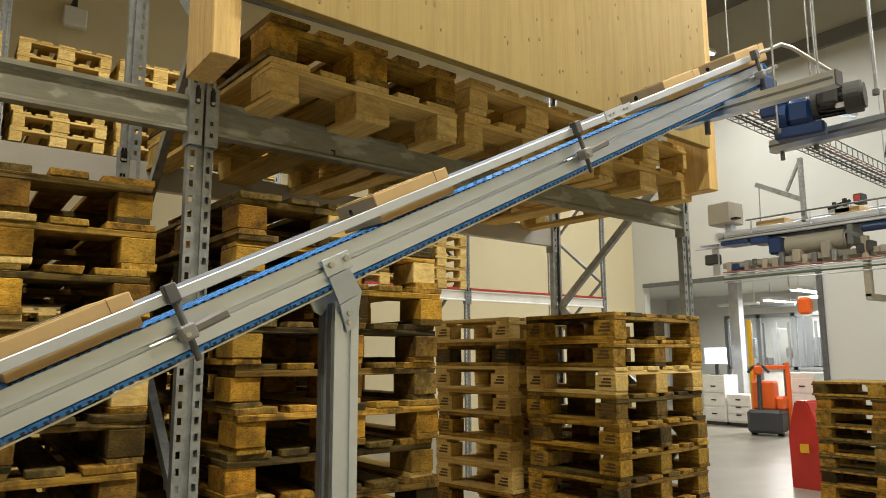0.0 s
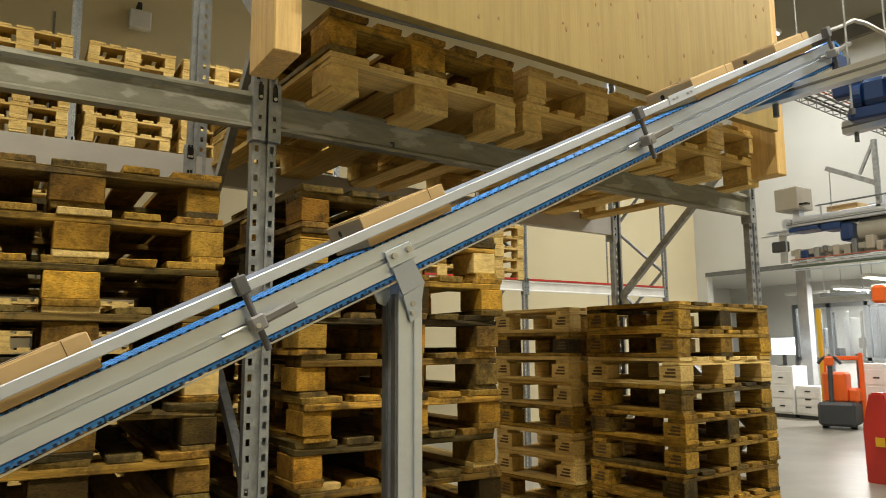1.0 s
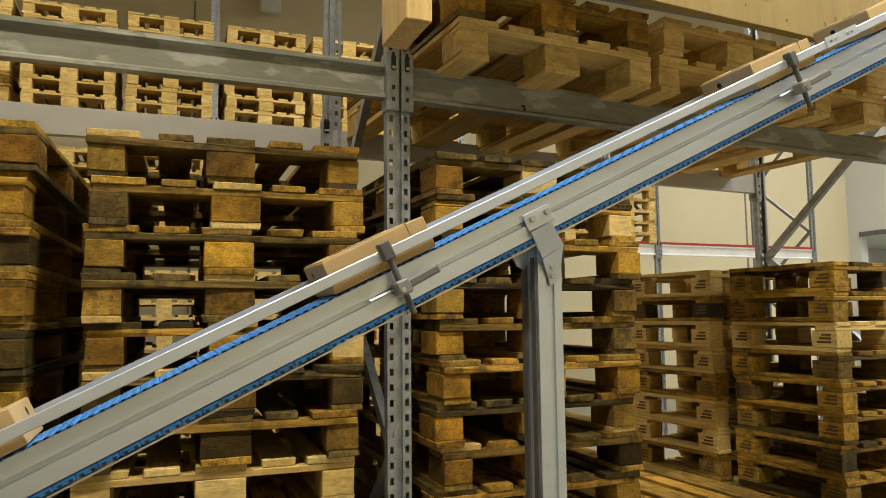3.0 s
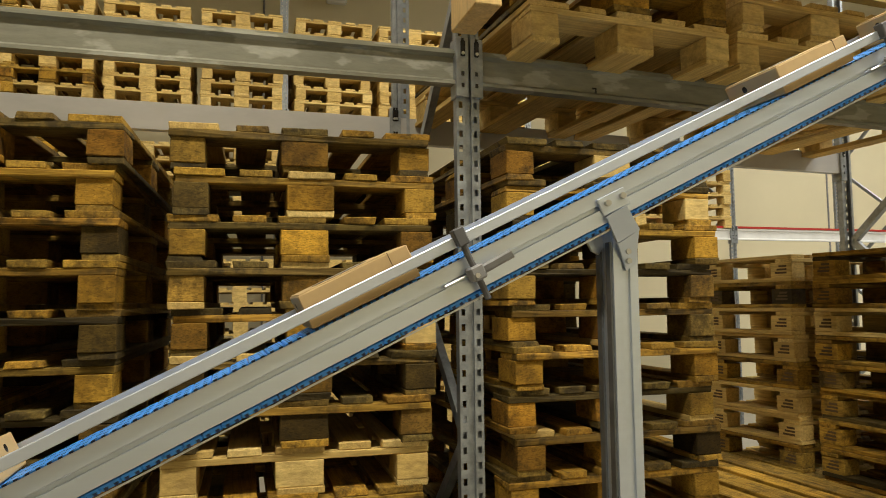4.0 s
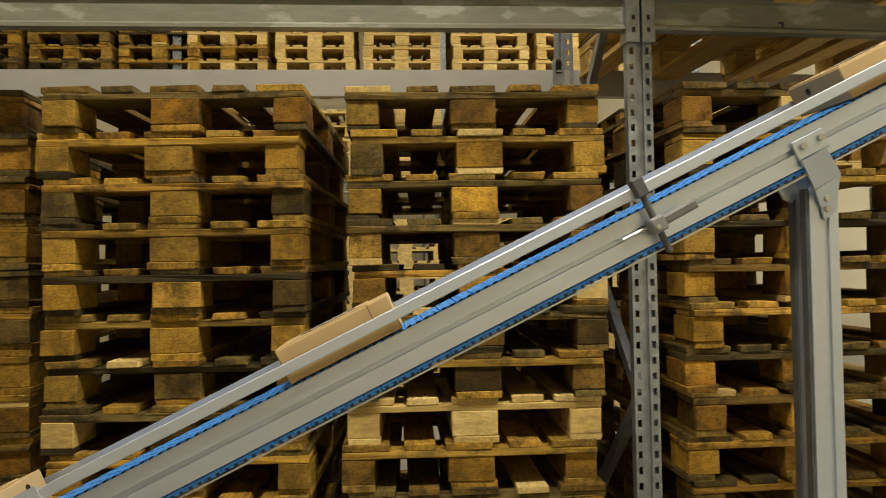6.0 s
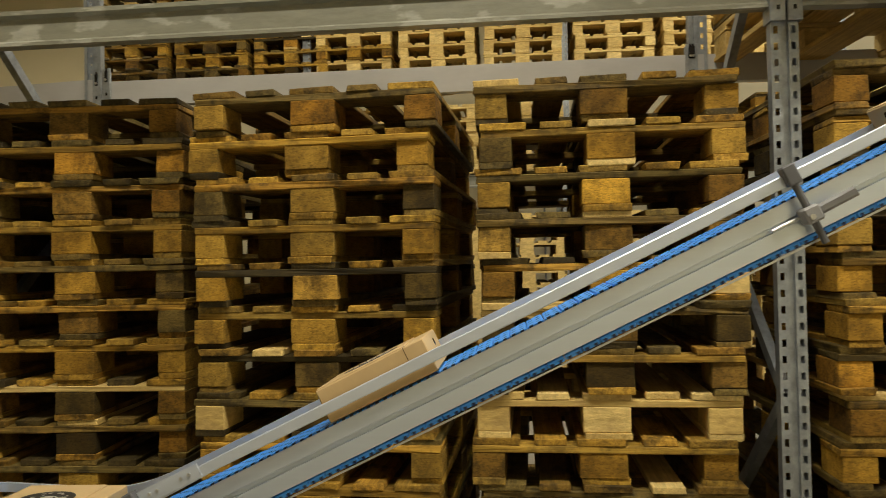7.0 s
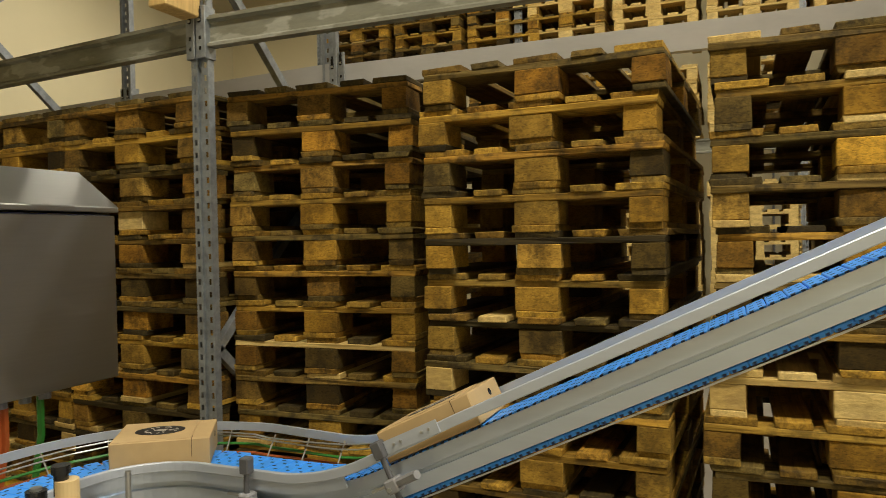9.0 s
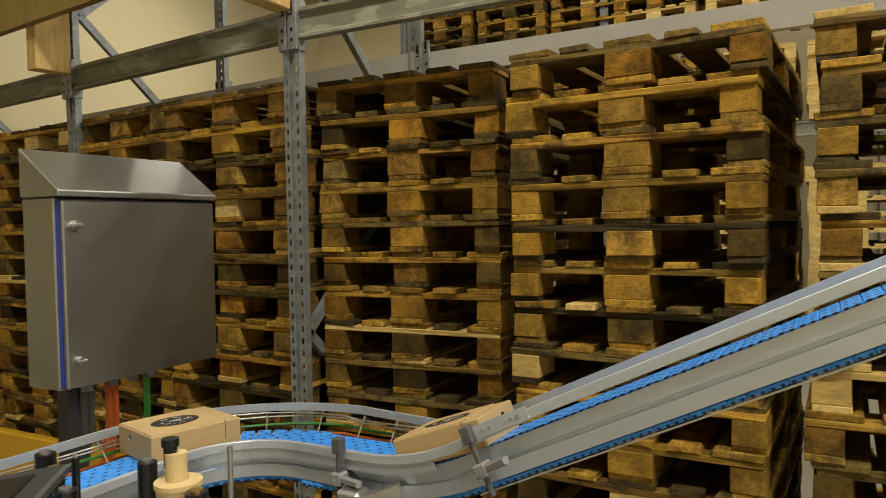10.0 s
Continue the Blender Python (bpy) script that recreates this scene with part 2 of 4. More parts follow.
# ================= shell =================
structure("floor", boxes((-9, 26, -5, 16, -0.2, 0.0)), M_FLOOR, "worn light grey sealed concrete floor")
structure("ceiling", boxes((-9, 26, -5, 16, 9.4, 9.6)), M_CEIL, "grey steel deck ceiling")
structure("wall_back", boxes((-9, 14.5, 11.6, 11.8, 0, 9.4)), M_WALL, "cream painted sandwich panel wall")
structure("wall_left", boxes((-9.2, -9, -5, 16, 0, 9.4)), M_WALL, "cream painted sandwich panel wall")
structure("wall_front", boxes((-9, 26, -5.2, -5, 0, 9.4)), M_WALL, "cream painted sandwich panel wall")
structure("wall_right", boxes((14.5, 14.7, -5, 7.1, 0, 9.4), (14.5, 14.7, 7.1, 11.3, 3.2, 9.4), (14.5, 14.7, 11.3, 11.6, 0, 9.4)), M_WHITE, "white sandwich panel wall with a wide opening")
structure("wall_far_room", boxes((21.5, 21.7, 3, 16, 0, 3.6), (14.7, 21.5, 15.8, 16.0, 0, 3.6), (14.7, 21.5, 3.0, 3.2, 0, 3.6)), M_WHITE, "white wall of the room beyond")
structure("ceiling_far_room", boxes((14.7, 21.5, 3.2, 15.8, 3.5, 3.6)), M_WHITE, "white ceiling of the room beyond")
structure("trim", boxes((14.4, 14.5, -5, 11.5, 7.72, 8.02), (-9, 14.4, 11.5, 11.6, 7.72, 8.02)), M_GREYBAND, "grey steel band along the wall")
structure("door_frame", boxes((14.44, 14.5, 7.0, 7.1, 0, 3.3), (14.44, 14.5, 7.1, 11.3, 3.2, 3.3)), M_DARKSTEEL, "dark steel frame of the wide opening")


def tube_light(x, y, z, watts, colour):
    t = thing("ceiling_light", pose(x, y, z), "long white twin-tube ceiling light, assumed where out of view", "ceiling light", "hall lights")
    part("housing", boxes((-0.75, 0.75, -0.12, 0.12, 0.02, 0.09), bevel=0.01), M_WHITEPAINT, t)
    for yy in (-0.06, 0.06):
        part("tube", rods(((-0.72, yy, 0), (0.72, yy, 0), 0.014)), M_TUBE, t)
    top = 9.4 if z > 4 else 3.5
    for xx in (-0.5, 0.5):
        part("hanger", rods(((xx, 0, 0.09), (xx, 0, top - z), 0.005), seg=6), M_GALV, t)
    area_light("tube_glow", x, y, z - 0.03, 1.45, 0.2, watts, colour)


for x, y, z, w, c in TUBES:
    tube_light(x, y, z, w, c)

# ================= pallets =================
rng = random.Random(7)


def plank(lx, ly, lz, mat, seed, chip=0.003):
    """A sawn piece with worn, slightly uneven edges, centred on its base."""
    rr = random.Random(seed)
    bm = bmesh.new()
    box(bm, -lx / 2, lx / 2, -ly / 2, ly / 2, 0, lz)
    long = 0 if lx >= ly else 1
    edges = [e for e in bm.edges if abs((e.verts[0].co - e.verts[1].co)[long]) > 1e-4]
    bmesh.ops.subdivide_edges(bm, edges=edges, cuts=2 if max(lx, ly) > 0.3 else 1, use_grid_fill=False)
    for v in bm.verts:
        v.co += Vector((rr.uniform(-chip, chip), rr.uniform(-chip, chip), rr.uniform(-chip, chip) * 0.5))
    bmesh.ops.bevel(bm, geom=[e for e in bm.edges if len(e.link_faces) == 2 and e.calc_face_angle(0) > 0.8], offset=0.0025, segments=1, affect="EDGES")
    return mesh_of(bm, "plank", mat)


SETS = {}
for tone, mats in (("old", M_OLD), ("mid", M_MID), ("new", M_NEW)):
    ch = 0.0045 if tone == "old" else 0.0025
    SETS[tone] = dict(
        wide=[plank(0.145, 1.2, 0.022, mats["y"], s, ch) for s in range(3)],
        narrow=[plank(0.1, 1.2, 0.022, mats["y"], s + 10, ch) for s in range(3)],
        cross=[plank(0.8, 0.145, 0.022, mats["x"], s + 20, ch) for s in range(3)],
        slim_block=[plank(0.1, 0.145, 0.078, mats["b"], s + 30, ch * 0.45) for s in range(3)],
        block=[plank(0.145, 0.145, 0.078, mats["b"], s + 40, ch * 0.45) for s in range(3)])
LABELS = {"old": "weathered grey-brown wooden euro pallet, dirty and worn", "mid": "used yellow-brown wooden euro pallet",
          "new": "fresh pale yellow wooden euro pallet"}


def pallet(tone, m, group):
    """A four-way 0.8 x 1.2 m pallet of boards and blocks."""
    t = thing("pallet", m, LABELS[tone], "pallet", group)
    j = 0.004 if tone != "new" else 0.002

    def put(name, kind, x, y, z):
        mixed = tone
        if tone == "old" and rng.random() < 0.2:
            mixed = rng.choice(("mid", "mid", "new"))
        if tone == "mid" and rng.random() < 0.25:
            mixed = "old"
        me = rng.choice(SETS[mixed][kind])
        part(name, me, None, t, m=pose(x + rng.uniform(-j, j), y + rng.uniform(-2.2 * j, 2.2 * j), z, 0, 0, rng.choice((0, 180)) + rng.uniform(-0.5, 0.5)))
    for x, k in ((-0.35, "narrow"), (0, "wide"), (0.35, "narrow")):
        put("bottom_board", k, x, 0, 0)
        for y in (-0.5275, 0, 0.5275):
            put("block", "block" if x == 0 else "slim_block", x, y, 0.022)
    for y in (-0.5275, 0, 0.5275):
        put("stringer_board", "cross", 0, y, 0.1)
    for x, k in ((-0.3275, "wide"), (-0.166, "narrow"), (0, "wide"), (0.166, "narrow"), (0.3275, "wide")):
        put("top_board", k, x, 0, 0.122)
    return t


def stack(x, y, count, tones, group, rz=0.0, z=0.0, slop=0.012, shifts={}, pitch=0.1445):
    """Pallets piled up; x, y is the middle of the front edge."""
    bank = {}
    for i in range(count):
        tone = tones[i % len(tones)]
        dx, dy = rng.uniform(-slop, slop), rng.uniform(-slop, slop)
        dx += shifts.get(i, 0)
        a = rz + rng.uniform(-0.7, 0.7)
        m = pose(x, y, z + pitch * i, 0, 0, a) @ pose(dx, 0.6 + dy, 0)
        pallet(tone, m, group)


HALF_H = 0.1375
HALF_SETS = {}
for tone, mats in (("old", M_OLD), ("mid", M_MID), ("new", M_NEW)):
    HALF_SETS[tone] = dict(
        narrow=[plank(0.1, 0.6, 0.020, mats["y"], s + 50, 0.0025) for s in range(3)],
        cross=[plank(0.8, 0.1, 0.020, mats["x"], s + 60, 0.0025) for s in range(3)],
        block=[plank(0.1, 0.13, 0.0775, mats["y"], s + 70, 0.0015) for s in range(3)])


def half_pallet(tone, m, group):
    """A half-size 0.8 x 0.6 m pallet: three blocks on the long face, two on the short one, stamped bars on the short side."""
    t = thing("half_pallet", m, "used yellow-brown half-size wooden pallet" if tone != "new" else "pale yellow half-size wooden pallet", "pallet", group)

    def put(name, kind, x, y, z):
        mixed = "old" if tone == "mid" and rng.random() < 0.25 else tone
        return part(name, rng.choice(HALF_SETS[mixed][kind]), None, t, m=pose(x + rng.uniform(-0.003, 0.003), y + rng.uniform(-0.004, 0.004), z, 0, 0, rng.uniform(-0.6, 0.6)))
    for x in (-0.35, 0, 0.35):
        put("bottom_board", "narrow", x, 0, 0)
        for y in (-0.235, 0.235):
            k = put("block", "block", x, y, 0.020)
            if x < -0.3:
                part("stamp", boxes(*[(-0.0525, -0.0512, -0.036, 0.036 - 0.012 * q, 0.020 + 0.017 * q, 0.030 + 0.017 * q) for q in range(3)]), M_STAMP, k)
    for y in (-0.25, 0.25):
        put("stringer_board", "cross", 0, y, 0.0975)
    for i in range(6):
        put("top_board", "narrow", -0.35 + 0.14 * i, 0, 0.1175)
    return t


def half_stack(x, y, count, tones, rz):
    """Half-size pallets piled up; x, y is the near left corner."""
    for i in range(count):
        a = rz + rng.uniform(-1.0, 1.0)
        half_pallet(tones[i % len(tones)], pose(x, y, HALF_H * i, 0, 0, a) @ pose(0.4 + rng.uniform(-0.012, 0.012), 0.3 + rng.uniform(-0.012, 0.012), 0), "half pallet stacks in the rack")


M_STAMP = plain("faded_stamp_ink", (0.10, 0.06, 0.02), 0.8)
O, K, N_ = "old", "mid", "new"
G = "pallet stacks in the rack"
# bay in front of the camera
stack(0.28, 2.42, 15, [O, O, O, O, K, O, K, N_, O, O, O, O, K, O, O], G, -1.5, shifts={7: -0.03, 6: -0.025}, pitch=0.1405)
stack(-0.66, 2.44, 15, [O, O, O, O, O, K, K, O, O, K, O, K, K, K, O], G, -3.0, pitch=0.1405)
stack(-1.582, 2.61, 15, [O, O, K, O, O, O, O, O, K, O, O, K, O, O, O], G, 2.5, slop=0.008, pitch=0.143)
# bay to the right
stack(1.345, 2.40, 15, [O, O, O, K, O, O, K, O, O, K, O, O, O, O, O], G, 1.0, pitch=0.1405)
stack(2.33, 2.52, 5, [O, K, K, K, K], G, 2.0)
half_stack(2.92, 2.52, 13, [K, K, O, K, K, K, K, K, K, K, N_, K, K], 3.5)
half_stack(2.797, 3.17, 13, [N_, N_, K], 7.0)
# bays to the left, where the row bends back
LEFT_TURN = -5.8


def left_row(d):
    """A point d metres along the bent row, measured from its first post."""
    a = radians(LEFT_TURN)
    return -2.0 - d * math.cos(a), 2.44 - d * math.sin(a)


for k, (d, n, tones) in enumerate(((0.45, 15, [O, O, K, O, O, O, O, K, O, O, O]), (1.26, 15, [O, K, O, O, O, K, O, O]), (2.16, 15, [K, O, O, O, K, O]), (3.02, 14, [O, O, K, O, O]))):
    px, py = left_row(d)
    stack(px, py + 0.02, n, tones, G, LEFT_TURN + (1, -2, 2, 0)[k], pitch=0.1425)
# the right-hand bays stand at a slight angle
RIGHT_TURN, RIGHT_X = 3.5, 0.82
RIGHT = pose(RIGHT_X, 2.44, 0, 0, 0, RIGHT_TURN)
# on the beams of the right-hand bay
for k in range(3):
    q = RIGHT @ Vector((0.53 + 0.86 * k, -0.2, 0))
    stack(q.x, q.y, 2, [N_, N_ if k else K], "pallets on the beams", RIGHT_TURN, z=2.395)

# ================= racking =================
def upright_mesh(height):
    """Perforated omega post: two holed flanges, a recessed web and side walls."""
    bm = bmesh.new()
    pitch, hw, hh = 0.05, 0.0065, 0.011

    def quad(a, b, c, d):
        bm.faces.new([bm.verts.new(p) for p in (a, b, c, d)])
    for cx in (-0.026, 0.026):
        x0, x1 = cx - 0.015, cx + 0.015
        for i in range(int(height / pitch)):
            z0, z1 = i * pitch, (i + 1) * pitch
            a, b, c, d = cx - hw, cx + hw, z0 + pitch / 2 - hh, z0 + pitch / 2 + hh
            for q in ((x0, a, z0, z1), (b, x1, z0, z1), (a, b, z0, c), (a, b, d, z1)):
                quad((q[0], 0, q[2]), (q[1], 0, q[2]), (q[1], 0, q[3]), (q[0], 0, q[3]))
            for s in (a, b):
                quad((s, 0, c), (s, 0.004, c), (s, 0.004, d), (s, 0, d))
    for s in (-1, 1):
        for x, y0, y1 in ((0.041 * s, 0, 0.035), (0.011 * s, 0, 0.012)):
            quad((x, y0, 0), (x, y1, 0), (x, y1, height), (x, y0, height))
        quad((0.041 * s, 0.035, 0), (0.025 * s, 0.035, 0), (0.025 * s, 0.035, height), (0.041 * s, 0.035, height))
    quad((-0.011, 0.012, 0), (0.011, 0.012, 0), (0.011, 0.012, height), (-0.011, 0.012, height))
    bmesh.ops.remove_doubles(bm, verts=bm.verts, dist=1e-5)
    return mesh_of(bm, "upright", M_GALV)


FRONT, BACK = 2.44, 3.46
POST = upright_mesh(5.0)


def rack_frame(x, y0, y1, m=None):
    t = thing("rack_frame", m or pose(x, 0, 0), "galvanised steel pallet rack frame with perforated posts", "rack frame", "rack frames")
    part("upright", POST, None, t, m=pose(0, y0, 0))
    part("upright", POST, None, t, "dark back post in shade", m=pose(0, y1, 0, 0, 0, 180))
    for y in (y0, y1 - 0.07):
        part("foot_plate", boxes((-0.07, 0.07, y - 0.03, y + 0.1, 0.0, 0.008)), M_GALV, t)
    zs = [0.3, 1.1, 1.9, 2.7, 3.5, 4.3]
    for i, (a, b) in enumerate(zip(zs, zs[1:])):
        ya, yb = (y0 + 0.06, y1 - 0.06) if i % 2 else (y1 - 0.06, y0 + 0.06)
        part("brace", bar(bmesh.new(), (0, ya, a), (0, yb, b), 0.03, 0.04), M_GALV, t)
    return t


def beam(x0, x1, y, z, mat=M_GALV_BEAM, h=0.112, name="rack_beam", label="galvanised steel rack beam with scuffed face", m=None, flat=False):
    """Stepped box beam with an end plate and two hooks at each post."""
    t = thing(name, (m or pose(0, 0, 0)) @ pose(0, y, z), label, "rack beam", "rack beams")
    prof = [(0, 0), (0, -h * 0.07), (0.018, -h * 0.15), (0.018, -h * 0.80), (0, -h * 0.9), (0, -h), (0.045, -h), (0.045, 0.012), (0.012, 0.012), (0.012, 0)]
    if flat:
        prof = [(0, 0.0), (0, -h), (0.045, -h), (0.045, 0)]
    part("beam_body", prism(prof, x0 + 0.047, x1 - 0.047), mat, t)
    for xe, s in ((x0, 1), (x1, -1)):
        bm = bmesh.new()
        box(bm, *sorted((xe + 0.003 * s, xe + 0.048 * s)), -0.012, -0.006, -h - 0.045, 0.045, bevel=0.002)
        box(bm, *sorted((xe + 0.042 * s, xe + 0.048 * s)), -0.006, 0.05, -h - 0.045, 0.045)
        plate = part("end_plate", bm, M_GALV, t)
        for dz in (0.012,):
            part("safety_clip", boxes((xe + 0.024 * s - 0.008, xe + 0.024 * s + 0.008, -0.017, -0.0125, dz - 0.032, dz + 0.022), bevel=0.003), M_BLACK, plate)
            part("hook", rods(((xe + 0.024 * s, -0.02, dz - 0.022), (xe + 0.024 * s, -0.0125, dz - 0.022), 0.006)), M_ZINC, plate)
        part("slot", boxes(*[(xe + 0.024 * s - 0.005, xe + 0.024 * s + 0.005, -0.0135, -0.0125, zz, zz + 0.014) for zz in (-0.125, -0.085, 0.03)]), M_BLACK, plate)
    return t


BEAM_Z = 2.405
for x in (-2.0, RIGHT_X):
    rack_frame(x, FRONT, BACK)
rack_frame(0, 0, BACK - FRONT, RIGHT @ pose(2.88, 0, 0))
beam(-2.0, RIGHT_X, FRONT - 0.01, BEAM_Z)
beam(-2.0, RIGHT_X, BACK - 0.03, BEAM_Z + 0.03, M_GALV_PLAIN, 0.12, flat=True)
rb = beam(0, 2.88, -0.01, BEAM_Z, m=RIGHT)
part("slot", boxes((0.505, 0.512, 0.0165, 0.019, -0.098, -0.070), (0.494, 0.505, 0.0165, 0.019, -0.076, -0.070)), M_BLACK, rb)
beam(0, 2.88, BACK - FRONT - 0.03, BEAM_Z + 0.03, M_GALV_PLAIN, 0.12, m=RIGHT, flat=True)

BENT = pose(-2.0, FRONT, 0, 0, 0, LEFT_TURN)
for d in (1.66, 3.5):
    rack_frame(0, 0, BACK - FRONT, BENT @ pose(-d, 0, 0))
for a, b in ((-1.66, 0.0), (-3.5, -1.66)):
    beam(a, b, -0.01, BEAM_Z, m=BENT)
    beam(a, b, BACK - FRONT - 0.03, BEAM_Z + 0.045, M_GALV_PLAIN, 0.12, m=BENT, flat=True)

# second rack row beyond the next aisle
FAR = 7.6
FAR_X = (-4.6, -2.15, 0.56, 3.29, 6.02, 8.75)
for x in FAR_X:
    rack_frame(x, FAR, FAR + 1.1)
for a, b in zip(FAR_X[:4], FAR_X[1:4]):
    for z in (2.43, 3.53):
        beam(a, b, FAR - 0.01, z, h=0.13)
for a, b in zip(FAR_X[3:], FAR_X[4:]):
    beam(a, b, FAR - 0.01, 2.43, M_WHITEPAINT, 0.13, label="white rack beam with a red top edge")
    tagged(part("beam_strip", boxes((a + 0.06, b - 0.06, FAR - 0.012, FAR + 0.03, 2.446, 2.47)), M_RED), "red edge strip lying on the beam", "strip")
GF = "pallet stacks on the far rack"
for i, (a, b) in enumerate(zip(FAR_X[:4], FAR_X[1:5])):
    for k in range(3):
        tone = ([N_, N_, N_], [N_, K, N_], [N_, N_, N_])[(i + k) % 3] if i else ([O, O, K], [O, K, O], [K, K, O])[k]
        if i < 3:
            stack(a + 0.51 + 0.89 * k, FAR - 0.03, 7, tone, GF, 0.0, z=3.545)
        if i in (1, 3) or k == 2:
            stack(a + 0.51 + 0.89 * k, FAR - 0.03, 5, tone[::-1], GF, 0.0, z=2.445)

def whole_pallet(mats):
    bm = bmesh.new()
    for x, w in ((-0.35, 0.05), (0, 0.0725), (0.35, 0.05)):
        box(bm, x - w, x + w, -0.6, 0.6, 0, 0.022)
        for y in (-0.5275, 0, 0.5275):
            box(bm, x - w, x + w, y - 0.0725, y + 0.0725, 0.022, 0.1)
    for y in (-0.5275, 0, 0.5275):
        box(bm, -0.4, 0.4, y - 0.0725, y + 0.0725, 0.1, 0.122)
    for x, w in ((-0.3275, 0.0725), (-0.166, 0.05), (0, 0.0725), (0.166, 0.05), (0.3275, 0.0725)):
        box(bm, x - w, x + w, -0.6, 0.6, 0.122, 0.144)
    return mesh_of(bm, "pallet", mats["b"])


whole, verts, faces = whole_pallet(M_NEW), [], []
for a in FAR_X[1:3]:
    for k in range(3):
        for i in range(14):
            m = pose(a + 0.51 + 0.89 * k + rng.uniform(-0.02, 0.02), FAR + 0.6, 0.1445 * i)
            n0 = len(verts)
            verts += [m @ v.co for v in whole.vertices]
            faces += [[n0 + q for q in p.vertices] for p in whole.polygons]
me = bpy.data.meshes.new("pallet_stacks")
me.from_pydata(verts, [], faces)
me.materials.append(M_NEW["b"])
tagged(new("pallet_stacks", me), "used wooden euro pallets piled on the floor", "pallet", GF, "stuff")

# wall lamp high on the back wall
wl = thing("wall_lamp", pose(1.64, 11.5, 6.7), "small grey flood lamp fixed high on the wall", "wall lamp")
part("lamp_head", boxes((-0.16, 0.16, -0.2, -0.06, -0.3, 0.0), bevel=0.02), M_WHITEPAINT, wl)
part("bracket", boxes((-0.03, 0.03, -0.1, 0.1, -0.05, 0.16)), M_CHARCOAL, wl)
for x in (-7, -5.1, -3.2, 0.5, 4.2, 8.0, 11.5):
    structure("wall_joint", boxes((x, x + 0.03, 11.585, 11.6, 0, 6.5)), M_GREYBAND, "thin dark joint between wall panels")

# timber posts and big spruce panels on the front of the rack
def timber(m, x0, x1, y0, y1, z0, z1):
    t = thing("timber_post", m, "pale square timber post fixed to the rack front", "timber post", "timber posts")
    part("post", boxes((x0, x1, y0, y1, z0, z1), bevel=0.004), M_BEAMWOOD, t)
    part("packing_block", boxes((x0 + 0.01, x1 - 0.01, y1, 0.0, 3.3, 3.5), bevel=0.002), M_BEAMWOOD, t)
    return t


timber(BENT @ pose(-1.66, 0, 0), -0.04, 0.045, -0.20, -0.015, 2.37, 4.6)
timber(pose(-2.0, FRONT, 0), -0.06, 0.025, -0.20, -0.015, 2.405, 4.6)
timber(pose(RIGHT_X, FRONT, 0), -0.088, -0.004, -0.34, -0.10, 2.43, 4.6)
timber(RIGHT @ pose(2.66, 0, 0), -0.088, -0.004, -0.34, -0.10, 2.43, 4.6)


def spruce_panel(x0, x1, m, z0, z1):
    t = thing("wooden_panel", m, "large pale spruce panel with knots, standing on the rack", "wooden panel", "spruce panels")
    part("panel_board", boxes((x0, x1, 0, 0.04, z0, z1), bevel=0.002), M_PLY, t)
    rr = random.Random(3)
    for _ in range(150):
        kx, kz, kr = rr.uniform(x0 + 0.05, x1 - 0.05), z0 + 0.04 + (z1 - z0 - 0.14) * rr.random() ** 1.5, rr.uniform(0.0035, 0.007)
        bm = bmesh.new()
        bmesh.ops.create_cone(bm, cap_ends=True, segments=8, radius1=kr, radius2=kr, depth=0.0055, matrix=pose(kx, 0.00125, kz, 90, 0, rr.uniform(-1, 1)) @ Matrix.Diagonal((1, rr.uniform(1.2, 2.4), 1, 1)))
        part("knot", bm, M_KNOT, t)
    return t


M_KNOT = plain("knot_wood", (0.24, 0.125, 0.035), 0.6)
spruce_panel(0.0, 2.52, RIGHT @ pose(0, -0.385, 0), 2.63, 4.6)
spruce_panel(-3.9, -0.3, BENT @ pose(0, -0.24, 0), 2.585, 4.6)

# ================= conveyor =================
SLOPE = math.atan(0.48)
CA, SA = math.cos(SLOPE), math.sin(SLOPE)
CY, BELT_Z, HALF = 1.815, 0.91, 0.105
Z0 = 1.390                                       # belt height where x is 0
X_MEET = (BELT_Z - Z0) / 0.48                 # where the incline would meet the flat
RB = 0.6                                         # vertical bend
TB = RB * math.tan(SLOPE / 2)
RC, CX, CYC = 0.33, -1.40, 1.50                  # horizontal curve
HEAD_X, TAIL_Y = 3.0, 0.2
SEGS = []                                        # (length, function of distance -> point, direction, up)
L1 = (HEAD_X - (X_MEET + TB * CA)) / CA
L2, L3 = RB * SLOPE, (X_MEET - TB) - CX
L4, L5 = RC * math.pi / 2, CYC - TAIL_Y


def on_path(s):
    """Centre of the carrying strand s metres below the head: point, direction, up."""
    if s < L1:
        x = HEAD_X - s * CA
        return Vector((x, CY, Z0 + 0.48 * x)), Vector((-CA, 0, -SA)), Vector((-SA, 0, CA))
    s -= L1
    if s < L2:
        a = SLOPE - s / RB
        cx, cz = X_MEET - TB, BELT_Z + RB
        return Vector((cx + RB * math.sin(a), CY, cz - RB * math.cos(a))), Vector((-math.cos(a), 0, -math.sin(a))), Vector((-math.sin(a), 0, math.cos(a)))
    s -= L2
    if s < L3:
        return Vector((X_MEET - TB - s, CY, BELT_Z)), Vector((-1, 0, 0)), Vector((0, 0, 1))
    s -= L3
    if s < L4:
        a = s / RC
        return Vector((CX - RC * math.sin(a), CYC + RC * math.cos(a), BELT_Z)), Vector((-math.cos(a), -math.sin(a), 0)), Vector((0, 0, 1))
    s -= L4
    return Vector((CX - RC, CYC - s, BELT_Z)), Vector((0, -1, 0)), Vector((0, 0, 1))


